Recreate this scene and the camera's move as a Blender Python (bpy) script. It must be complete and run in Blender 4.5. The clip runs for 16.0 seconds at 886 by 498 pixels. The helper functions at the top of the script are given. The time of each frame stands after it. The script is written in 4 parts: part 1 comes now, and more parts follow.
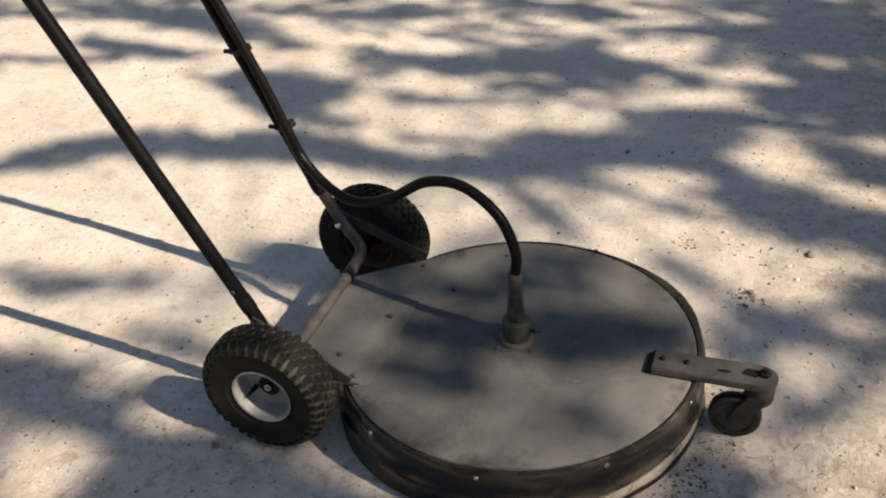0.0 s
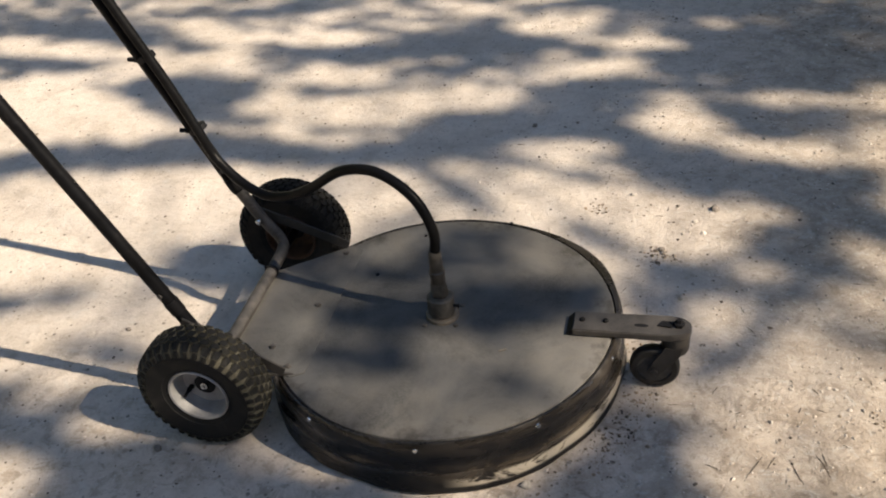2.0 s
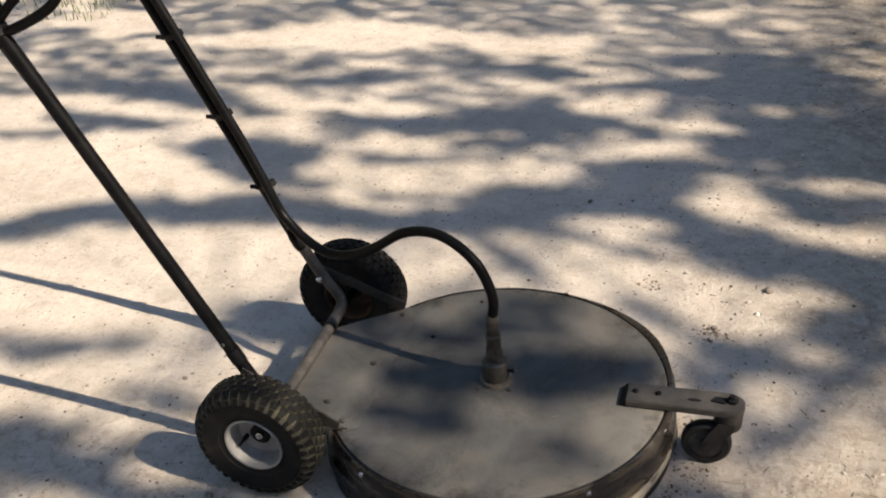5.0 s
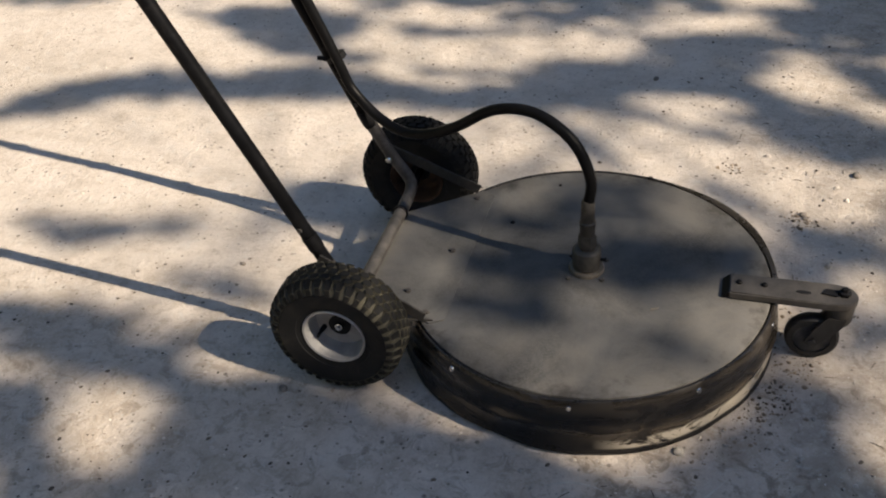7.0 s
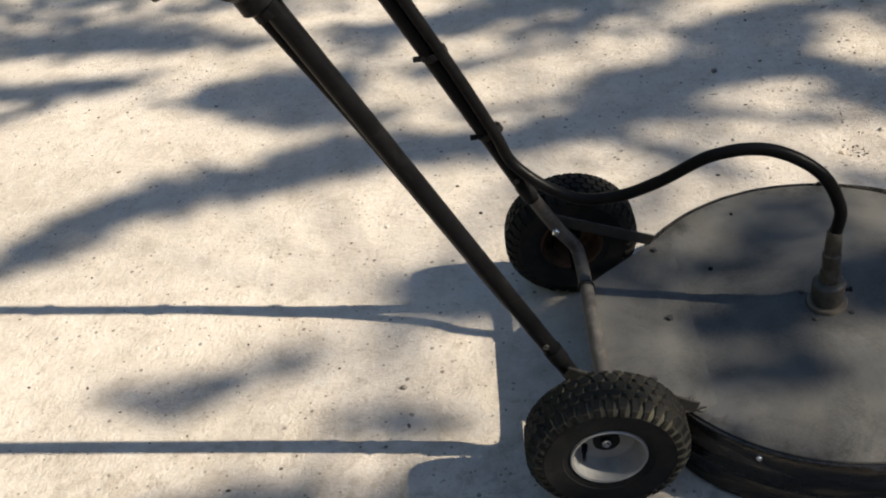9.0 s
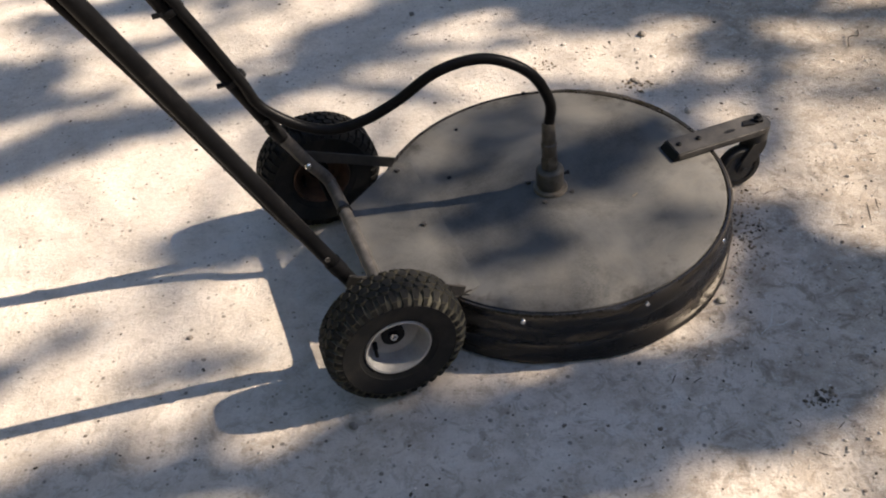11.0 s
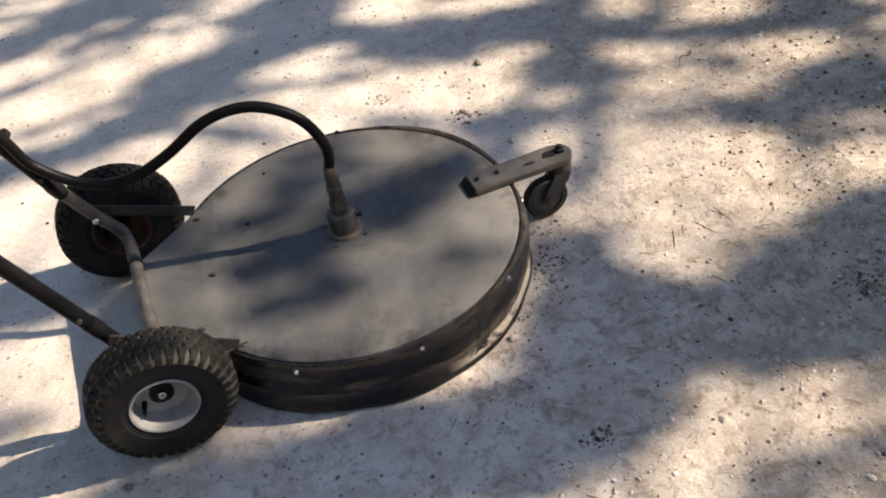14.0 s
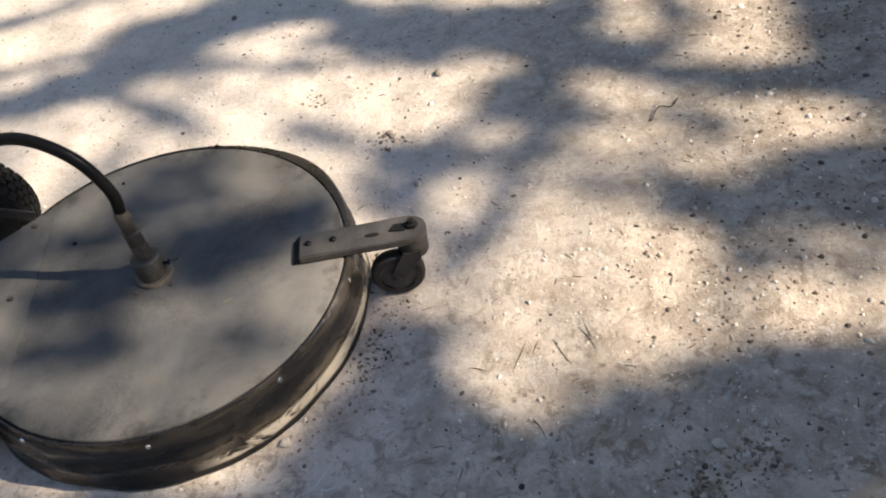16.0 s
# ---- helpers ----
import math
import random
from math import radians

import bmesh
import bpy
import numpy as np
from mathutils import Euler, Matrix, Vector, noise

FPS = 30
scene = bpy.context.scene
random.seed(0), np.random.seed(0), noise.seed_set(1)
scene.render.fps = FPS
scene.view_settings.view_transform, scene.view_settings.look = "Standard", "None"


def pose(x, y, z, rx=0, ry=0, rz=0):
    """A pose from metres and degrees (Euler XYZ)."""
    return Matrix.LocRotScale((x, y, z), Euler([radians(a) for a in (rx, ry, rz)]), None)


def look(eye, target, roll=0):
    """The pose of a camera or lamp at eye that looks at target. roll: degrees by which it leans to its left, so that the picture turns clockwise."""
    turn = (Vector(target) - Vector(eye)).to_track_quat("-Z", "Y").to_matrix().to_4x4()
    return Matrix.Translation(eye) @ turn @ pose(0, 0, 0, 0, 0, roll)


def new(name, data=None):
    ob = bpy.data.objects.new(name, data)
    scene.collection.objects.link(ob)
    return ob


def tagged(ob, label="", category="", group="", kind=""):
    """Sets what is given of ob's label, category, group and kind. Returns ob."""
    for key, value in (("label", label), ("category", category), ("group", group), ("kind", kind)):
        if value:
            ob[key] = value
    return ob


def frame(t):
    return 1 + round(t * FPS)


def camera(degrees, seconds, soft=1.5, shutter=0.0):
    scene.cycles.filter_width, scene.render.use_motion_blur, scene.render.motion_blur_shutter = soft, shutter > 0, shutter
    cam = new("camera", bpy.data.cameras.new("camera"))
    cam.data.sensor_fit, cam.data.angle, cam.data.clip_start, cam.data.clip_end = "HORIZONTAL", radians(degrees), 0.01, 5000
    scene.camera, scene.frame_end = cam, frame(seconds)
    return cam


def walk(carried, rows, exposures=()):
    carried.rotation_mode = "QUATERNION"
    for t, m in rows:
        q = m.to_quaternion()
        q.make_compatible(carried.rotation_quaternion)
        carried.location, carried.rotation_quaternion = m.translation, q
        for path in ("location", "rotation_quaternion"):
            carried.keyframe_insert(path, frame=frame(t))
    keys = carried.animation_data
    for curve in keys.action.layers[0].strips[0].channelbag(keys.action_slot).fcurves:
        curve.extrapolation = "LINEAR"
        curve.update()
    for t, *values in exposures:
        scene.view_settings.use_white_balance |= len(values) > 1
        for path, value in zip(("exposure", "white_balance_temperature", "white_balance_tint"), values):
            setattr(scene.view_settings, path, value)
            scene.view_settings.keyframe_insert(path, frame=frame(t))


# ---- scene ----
cam = camera(46.6, 16.0, soft=2.0)
EXPOSURES = [(0.0, 0.82, 6580, 11.5), (4.0, 0.83, 6560, 11.5), (6.3, 0.72, 6450, 11.5), (7.0, 0.68, 6500, 12), (8.0, 0.74, 6250, 7.5), (9.0, 0.75, 6250, 7.5), (10.0, 0.94, 6400, 13), (12.5, 1.22, 6500, 14), (14.5, 1.34, 6500, 13.5), (16.0, 1.3, 6450, 12.5)]
PATH = [
    (0, (0.413, -1.346, 1.253), (-0.204, 0.198, 0.141), -4.7),
    (0.5, (0.404, -1.386, 1.26), (-0.113, 0.172, 0.118), -6.5),
    (1, (0.4, -1.395, 1.27), (-0.061, 0.177, 0.123), -6.5),
    (1.5, (0.422, -1.388, 1.274), (-0.035, 0.189, 0.131), -6.6),
    (2, (0.439, -1.39, 1.275), (-0.038, 0.179, 0.13), -7.3),
    (2.5, (0.447, -1.394, 1.273), (-0.051, 0.173, 0.134), -7.8),
    (3, (0.442, -1.402, 1.274), (-0.066, 0.174, 0.152), -7.4),
    (3.5, (0.441, -1.41, 1.28), (-0.082, 0.177, 0.181), -6.9),
    (4, (0.439, -1.416, 1.28), (-0.102, 0.183, 0.207), -6.5),
    (6.3, (0.328, -1.472, 1.26), (-0.242, 0.183, 0.291), -3.4),
    (6.5, (0.307, -1.467, 1.253), (-0.258, 0.156, 0.231), -3.4),
    (7, (0.202, -1.385, 1.224), (-0.299, 0.129, 0.016), -4.6),
    (7.5, (0.057, -1.253, 1.221), (-0.376, 0.212, -0.071), -7.5),
    (8, (-0.136, -1.227, 1.255), (-0.493, 0.242, -0.055), -8.2),
    (8.5, (-0.341, -1.269, 1.301), (-0.589, 0.284, 0.066), -7.3),
    (9, (-0.445, -1.172, 1.259), (-0.61, 0.378, 0.006), -10.8),
    (9.5, (-0.504, -1.113, 1.265), (-0.466, 0.334, -0.114), -13.6),
    (10, (-0.604, -1.202, 1.269), (-0.263, 0.234, -0.081), -8.5),
    (10.2, (-0.608, -1.236, 1.284), (-0.202, 0.19, -0.058), -7.3),
    (12.3, (-0.395, -1.414, 1.28), (-0.11, 0.06, -0.042), -9.1),
    (12.5, (-0.371, -1.426, 1.273), (-0.091, 0.06, -0.037), -9.9),
    (13, (-0.323, -1.445, 1.268), (-0.045, 0.056, -0.025), -11.2),
    (13.5, (-0.275, -1.456, 1.269), (0.023, 0.042, -0.021), -11.9),
    (14, (-0.199, -1.403, 1.264), (0.183, 0.051, -0.055), -10.2),
    (14.5, (-0.06, -1.273, 1.267), (0.247, 0.092, -0.163), -10.5),
    (15, (0.125, -1.213, 1.247), (0.2, 0.112, -0.249), -14.3),
    (15.5, (0.37, -1.235, 1.237), (0.269, 0.153, -0.198), -16.0),
    (16, (0.576, -1.153, 1.209), (0.427, 0.258, -0.2), -14.4),
]
walk(cam, [(t, look(eye, target, roll)) for t, eye, target, roll in PATH], EXPOSURES)

# ---- world, sun ----
SUN = Vector((1.13, -0.27, 1.0)).normalized()      # towards the sun
world = bpy.data.worlds.new("world")
scene.world = world
world.use_nodes = True
wn = world.node_tree
sky = wn.nodes.new("ShaderNodeTexSky")
sky.sky_type = "NISHITA"
sky.sun_disc = False
sky.air_density, sky.dust_density, sky.ozone_density = 1.0, 0.6, 1.4
sky.sun_elevation = math.asin(SUN.z)
sky.sun_rotation = math.atan2(SUN.x, SUN.y)
wn.links.new(sky.outputs[0], wn.nodes["Background"].inputs[0])
wn.nodes["Background"].inputs[1].default_value = 0.092

lamp = bpy.data.lights.new("sun", "SUN")
lamp.energy, lamp.angle, lamp.color = 5.0, radians(0.53), (1.0, 0.87, 0.68)
sun = new("sun", lamp)
sun.matrix_world = look(SUN * 20, (0, 0, 0))


# ---- materials ----
def material(name, base, rough=0.6, metal=0.0, vary=0.25, scale=12.0, fine=180.0, bump=0.15, dust=None, dust_amount=0.0, spec=0.5, island=0.0, patch=None):
    """Base colour with large stains and fine grain, dust lying on it, fine relief."""
    mat = bpy.data.materials.new(name)
    mat.use_nodes = True
    nt = mat.node_tree
    b = nt.nodes["Principled BSDF"]
    co = nt.nodes.new("ShaderNodeTexCoord")
    geo = nt.nodes.new("ShaderNodeNewGeometry")

    def noise_at(s, detail=4.0, rough_=0.6, off=0.0):
        n = nt.nodes.new("ShaderNodeTexNoise")
        n.inputs["Scale"].default_value, n.inputs["Detail"].default_value, n.inputs["Roughness"].default_value = s, detail, rough_
        n.inputs["Distortion"].default_value = off
        nt.links.new(geo.outputs["Position"], n.inputs["Vector"])
        return n.outputs["Fac"]

    def ramp(fac, lo, hi):
        r = nt.nodes.new("ShaderNodeMapRange")
        r.inputs["From Min"].default_value, r.inputs["From Max"].default_value = lo, hi
        nt.links.new(fac, r.inputs["Value"])
        return r.outputs["Result"]

    def mixed(fac, a, c, kind="MIX"):
        m = nt.nodes.new("ShaderNodeMix")
        m.data_type, m.blend_type = "RGBA", kind
        for sock, v in ((m.inputs[0], fac), (m.inputs[6], a), (m.inputs[7], c)):
            if isinstance(v, (tuple, float, int)):
                sock.default_value = (*v, 1.0) if isinstance(v, tuple) else v
            else:
                nt.links.new(v, sock)
        return m.outputs[2]

    dark = tuple(v * (1 - vary) for v in base)
    lite = tuple(min(1.0, v * (1 + vary)) for v in base)
    big, grain = noise_at(scale, 5.0, 0.65, 0.4), noise_at(fine, 3.0)
    col = mixed(ramp(big, 0.35, 0.65), dark, lite)
    col = mixed(ramp(grain, 0.35, 0.7), col, mixed(0.5, col, lite), "MIX")
    if dust:
        cover = ramp(noise_at(scale * 0.6, 6.0, 0.7, 0.8), 0.62 - dust_amount * 0.45, 0.72 - dust_amount * 0.2)
        m = nt.nodes.new("ShaderNodeMath")
        m.operation = "MULTIPLY"
        m.inputs[1].default_value = dust_amount
        nt.links.new(cover, m.inputs[0])
        col = mixed(m.outputs[0], col, dust)
    if patch:
        col = mixed(ramp(noise_at(patch[1], 3.0, 0.5), 0.6, 0.68), col, patch[0])
    if island:
        m = nt.nodes.new("ShaderNodeMapRange")
        m.inputs["To Min"].default_value, m.inputs["To Max"].default_value = 1 - island, 1 + island
        nt.links.new(geo.outputs["Random Per Island"], m.inputs["Value"])
        v = nt.nodes.new("ShaderNodeHueSaturation")
        nt.links.new(m.outputs["Result"], v.inputs["Value"])
        nt.links.new(col, v.inputs["Color"])
        col = v.outputs["Color"]
    nt.links.new(col, b.inputs["Base Color"])
    rr = nt.nodes.new("ShaderNodeMapRange")
    rr.inputs["To Min"].default_value, rr.inputs["To Max"].default_value = max(0.05, rough - 0.12), min(1.0, rough + 0.12)
    nt.links.new(big, rr.inputs["Value"])
    nt.links.new(rr.outputs["Result"], b.inputs["Roughness"])
    b.inputs["Metallic"].default_value = metal
    b.inputs["Specular IOR Level"].default_value = spec
    if bump:
        bn = nt.nodes.new("ShaderNodeBump")
        bn.inputs["Strength"].default_value, bn.inputs["Distance"].default_value = bump, 0.002
        nt.links.new(grain, bn.inputs["Height"])
        nt.links.new(bn.outputs["Normal"], b.inputs["Normal"])
    return mat


def ground_material():
    """Pale packed grit: broad tone changes, mottled dirt, fine sand, dark and pale specks, rougher soil towards one side."""
    mat = bpy.data.materials.new("packed_grit")
    mat.use_nodes = True
    nt = mat.node_tree
    b = nt.nodes["Principled BSDF"]
    geo = nt.nodes.new("ShaderNodeNewGeometry")

    def tex(kind, s, **kw):
        n = nt.nodes.new(kind)
        n.inputs["Scale"].default_value = s
        for k, v in kw.items():
            n.inputs[k].default_value = v
        nt.links.new(geo.outputs["Position"], n.inputs["Vector"])
        return n

    def rng(sock, a, c, lo=0.0, hi=1.0):
        r = nt.nodes.new("ShaderNodeMapRange")
        r.interpolation_type = "SMOOTHSTEP"
        for k, v in (("From Min", a), ("From Max", c), ("To Min", lo), ("To Max", hi)):
            r.inputs[k].default_value = v
        nt.links.new(sock, r.inputs["Value"])
        return r.outputs["Result"]

    def mul(a, c, op="MULTIPLY"):
        m = nt.nodes.new("ShaderNodeMath")
        m.operation = op
        for i, v in enumerate((a, c)):
            if isinstance(v, float):
                m.inputs[i].default_value = v
            else:
                nt.links.new(v, m.inputs[i])
        return m.outputs[0]

    def mixed(fac, a, c):
        m = nt.nodes.new("ShaderNodeMix")
        m.data_type = "RGBA"
        for sock, v in ((m.inputs[0], fac), (m.inputs[6], a), (m.inputs[7], c)):
            if isinstance(v, tuple):
                sock.default_value = (*v, 1.0)
            elif isinstance(v, float):
                sock.default_value = v
            else:
                nt.links.new(v, sock)
        return m.outputs[2]

    xyz = nt.nodes.new("ShaderNodeSeparateXYZ")
    nt.links.new(geo.outputs["Position"], xyz.inputs[0])
    wide = tex("ShaderNodeTexNoise", 1.6, Detail=5.0, Roughness=0.6).outputs["Fac"]
    mid = tex("ShaderNodeTexNoise", 14.0, Detail=6.0, Roughness=0.7).outputs["Fac"]
    sand = tex("ShaderNodeTexNoise", 160.0, Detail=3.0, Roughness=0.7).outputs["Fac"]
    grit = tex("ShaderNodeTexNoise", 420.0, Detail=2.0, Roughness=0.6).outputs["Fac"]
    blot = tex("ShaderNodeTexNoise", 5.0, Detail=4.0, Roughness=0.7, Distortion=0.5).outputs["Fac"]
    lean = mul(mul(mul(xyz.outputs["Y"], 0.0, "MINIMUM"), -0.55), xyz.outputs["X"], "ADD")
    soil = rng(mul(lean, mul(wide, 1.6), "ADD"), 0.88, 1.9)                       # rougher soil side
    col = mixed(rng(wide, 0.35, 0.65), (0.51, 0.45, 0.388), (0.62, 0.55, 0.482))
    col = mixed(mul(rng(mid, 0.45, 0.75), 0.55), col, (0.36, 0.31, 0.255))
    col = mixed(mul(rng(mid, 0.5, 0.3), 0.35), col, (0.66, 0.61, 0.55))
    col = mixed(mul(rng(blot, 0.52, 0.8), mul(mul(soil, 0.4), 0.45, "ADD")), col, (0.34, 0.275, 0.21))
    col = mixed(mul(soil, 0.68), col, mixed(rng(mid, 0.4, 0.6), (0.34, 0.28, 0.21), (0.15, 0.115, 0.08)))
    col = mixed(mul(rng(sand, 0.52, 0.75), 0.2), col, (0.25, 0.225, 0.19))
    col = mixed(mul(rng(grit, 0.56, 0.72), 0.12), col, (0.6, 0.56, 0.5))
    near = rng(xyz.outputs["Y"], 0.15, -0.35)                                     # trodden, dirtier strip
    col = mixed(mul(mul(rng(mid, 0.42, 0.62), near), 0.35), col, (0.35, 0.29, 0.23))
    clod = tex("ShaderNodeTexNoise", 48.0, Detail=5.0, Roughness=0.75, Distortion=0.6).outputs["Fac"]
    col = mixed(mul(rng(clod, 0.51, 0.7), mul(mul(near, 0.22), mul(mul(soil, 0.3), 0.38, "ADD"), "ADD")), col, (0.27, 0.22, 0.17))
    col = mixed(mul(rng(clod, 0.42, 0.3), 0.35), col, (0.66, 0.61, 0.54))
    cell = tex("ShaderNodeTexVoronoi", 75.0, Randomness=1.0)
    spot = mul(rng(cell.outputs["Distance"], 0.24, 0.14), rng(cell.outputs["Color"], 0.72, 0.76))
    col = mixed(mul(spot, 0.6), col, (0.09, 0.075, 0.06))
    fleck = tex("ShaderNodeTexVoronoi", 34.0, Randomness=1.0)
    spot3 = mul(rng(fleck.outputs["Distance"], 0.17, 0.09), rng(fleck.outputs["Color"], 0.66, 0.7))
    col = mixed(mul(spot3, 0.7), col, (0.085, 0.07, 0.06))
    patchy = tex("ShaderNodeTexNoise", 23.0, Detail=6.0, Roughness=0.72, Distortion=0.8).outputs["Fac"]
    col = mixed(mul(rng(patchy, 0.5, 0.64), mul(mul(soil, 0.5), mul(mul(near, 0.36), 0.1, "ADD"), "ADD")), col, (0.2, 0.16, 0.12))
    pale = tex("ShaderNodeTexNoise", 31.0, Detail=5.0, Roughness=0.7, Distortion=0.5).outputs["Fac"]
    col = mixed(mul(rng(pale, 0.54, 0.68), 0.4), col, (0.56, 0.54, 0.5))
    cell2 = tex("ShaderNodeTexVoronoi", 130.0, Randomness=1.0)
    spot2 = mul(rng(cell2.outputs["Distance"], 0.3, 0.18), rng(cell2.outputs["Color"], 0.7, 0.74))
    col = mixed(mul(spot2, 0.3), col, (0.62, 0.58, 0.52))
    nt.links.new(col, b.inputs["Base Color"])
    b.inputs["Roughness"].default_value = 0.92
    b.inputs["Specular IOR Level"].default_value = 0.25
    bn = nt.nodes.new("ShaderNodeBump")
    pit = tex("ShaderNodeTexNoise", 95.0, Detail=4.0, Roughness=0.7).outputs["Fac"]
    bn.inputs["Strength"].default_value, bn.inputs["Distance"].default_value = 0.5, 0.007
    h = mul(mul(mul(mul(sand, 0.3), mul(pit, 0.9), "ADD"), mul(clod, 1.0), "ADD"), mul(mul(grit, 0.2), mul(mid, 1.4), "ADD"), "ADD")
    nt.links.new(h, bn.inputs["Height"])
    nt.links.new(bn.outputs["Normal"], b.inputs["Normal"])
    return mat


DUST = (0.3, 0.26, 0.205)
M_GROUND = ground_material()
M_DECK = material("dusty_grey_metal", (0.086, 0.085, 0.084), 0.5, 0.0, 0.36, 7.0, 260.0, 0.08, (0.172, 0.157, 0.137), 0.42, spec=0.06)
def smear_rim(mat, r0, r1, tint):
    """Black rubber smears along the rim of the plate."""
    nt = mat.node_tree
    b = nt.nodes["Principled BSDF"]
    base = b.inputs["Base Color"].links[0].from_socket
    geo = nt.nodes.new("ShaderNodeNewGeometry")
    ln = nt.nodes.new("ShaderNodeVectorMath")
    ln.operation = "LENGTH"
    nt.links.new(geo.outputs["Position"], ln.inputs[0])
    n = nt.nodes.new("ShaderNodeTexNoise")
    n.inputs["Scale"].default_value, n.inputs["Detail"].default_value, n.inputs["Roughness"].default_value = 16.0, 6.0, 0.7
    nt.links.new(geo.outputs["Position"], n.inputs["Vector"])
    rim = nt.nodes.new("ShaderNodeMapRange")
    rim.inputs["From Min"].default_value, rim.inputs["From Max"].default_value, rim.inputs["To Min"].default_value, rim.inputs["To Max"].default_value = r0, r1, -0.2, 0.13
    nt.links.new(ln.outputs["Value"], rim.inputs["Value"])
    add = nt.nodes.new("ShaderNodeMath")
    nt.links.new(rim.outputs["Result"], add.inputs[0])
    nt.links.new(n.outputs["Fac"], add.inputs[1])
    cut = nt.nodes.new("ShaderNodeMapRange")
    cut.inputs["From Min"].default_value, cut.inputs["From Max"].default_value, cut.inputs["To Max"].default_value = 0.6, 0.74, 0.6
    nt.links.new(add.outputs[0], cut.inputs["Value"])
    m = nt.nodes.new("ShaderNodeMix")
    m.data_type = "RGBA"
    m.inputs[7].default_value = (*tint, 1.0)
    nt.links.new(cut.outputs["Result"], m.inputs[0])
    nt.links.new(base, m.inputs[6])
    nt.links.new(m.outputs[2], b.inputs["Base Color"])


smear_rim(M_DECK, 0.24, 0.32, (0.03, 0.027, 0.024))
M_PLATE = material("dusty_grey_plate", (0.092, 0.09, 0.087), 0.55, 0.0, 0.34, 8.0, 260.0, 0.08, (0.174, 0.158, 0.137), 0.4, spec=0.08)
def skirt_material():
    """Glossy black rubber, scuffed and streaked level round the drum, dirt and painted light on shoulder and lower
    band.
    """
    mat = material("worn_black_rubber_skirt", (0.007, 0.0063, 0.006), 0.25, 0.0, 0.5, 14.0, 90.0, 0.15, spec=0.5)
    nt = mat.node_tree
    b = nt.nodes["Principled BSDF"]
    geo = nt.nodes.new("ShaderNodeNewGeometry")
    mp = nt.nodes.new("ShaderNodeVectorMath")
    mp.operation = "MULTIPLY"
    mp.inputs[1].default_value = (11.0, 11.0, 34.0)
    nt.links.new(geo.outputs["Position"], mp.inputs[0])
    n = nt.nodes.new("ShaderNodeTexNoise")
    n.inputs["Scale"].default_value, n.inputs["Detail"].default_value, n.inputs["Roughness"].default_value, n.inputs["Distortion"].default_value = 1.0, 7.0, 0.68, 0.9
    nt.links.new(mp.outputs[0], n.inputs["Vector"])
    base = b.inputs["Base Color"].links[0].from_socket
    for lo, hi, top, tint in ((0.56, 0.8, 0.35, (0.022, 0.018, 0.016)), (0.68, 0.76, 0.35, (0.085, 0.07, 0.055)), (0.4, 0.33, 0.5, (0.018, 0.0175, 0.02))):
        r = nt.nodes.new("ShaderNodeMapRange")
        r.inputs["From Min"].default_value, r.inputs["From Max"].default_value, r.inputs["To Max"].default_value = lo, hi, top
        nt.links.new(n.outputs["Fac"], r.inputs["Value"])
        m = nt.nodes.new("ShaderNodeMix")
        m.data_type = "RGBA"
        m.inputs[7].default_value = (*tint, 1.0)
        nt.links.new(r.outputs["Result"], m.inputs[0])
        nt.links.new(base, m.inputs[6])
        base = m.outputs[2]
    xyz = nt.nodes.new("ShaderNodeSeparateXYZ")
    nt.links.new(geo.outputs["Position"], xyz.inputs[0])

    def window(sock, a, c):
        r = nt.nodes.new("ShaderNodeMapRange")
        r.inputs["From Min"].default_value, r.inputs["From Max"].default_value = a, c
        nt.links.new(sock, r.inputs["Value"])
        return r.outputs["Result"]

    def times(*socks):
        out = socks[0]
        for k in socks[1:]:
            m = nt.nodes.new("ShaderNodeMath")
            m.operation = "MULTIPLY"
            for i, v in enumerate((out, k)):
                if isinstance(v, float):
                    m.inputs[i].default_value = v
                else:
                    nt.links.new(v, m.inputs[i])
            out = m.outputs[0]
        return out

    # dust plus painted sunlight on worn shoulder, dirt plus painted reflection on lower front lip
    x, z = xyz.outputs["X"], xyz.outputs["Z"]
    for fac, tint in ((times(window(z, 0.078, 0.1), window(n.outputs["Fac"], 0.34, 0.66), 0.3), (0.07, 0.058, 0.046)),
                      (times(window(z, 0.062, 0.052), window(z, 0.02, 0.034), window(x, -0.02, 0.16), window(n.outputs["Fac"], 0.4, 0.62), 0.7), (0.088, 0.069, 0.048)),
                      (times(window(z, 0.034, 0.03), window(z, 0.012, 0.016), window(x, 0.06, 0.12), window(n.outputs["Fac"], 0.42, 0.5), 0.85), (0.36, 0.32, 0.26))):
        m = nt.nodes.new("ShaderNodeMix")
        m.data_type = "RGBA"
        m.inputs[7].default_value = (*tint, 1.0)
        nt.links.new(fac, m.inputs[0])
        nt.links.new(base, m.inputs[6])
        base = m.outputs[2]
    nt.links.new(base, b.inputs["Base Color"])
    rr = nt.nodes.new("ShaderNodeMapRange")
    rr.inputs["From Min"].default_value, rr.inputs["From Max"].default_value, rr.inputs["To Min"].default_value, rr.inputs["To Max"].default_value = 0.42, 0.72, 0.16, 0.6
    nt.links.new(n.outputs["Fac"], rr.inputs["Value"])
    nt.links.new(rr.outputs["Result"], b.inputs["Roughness"])
    return mat


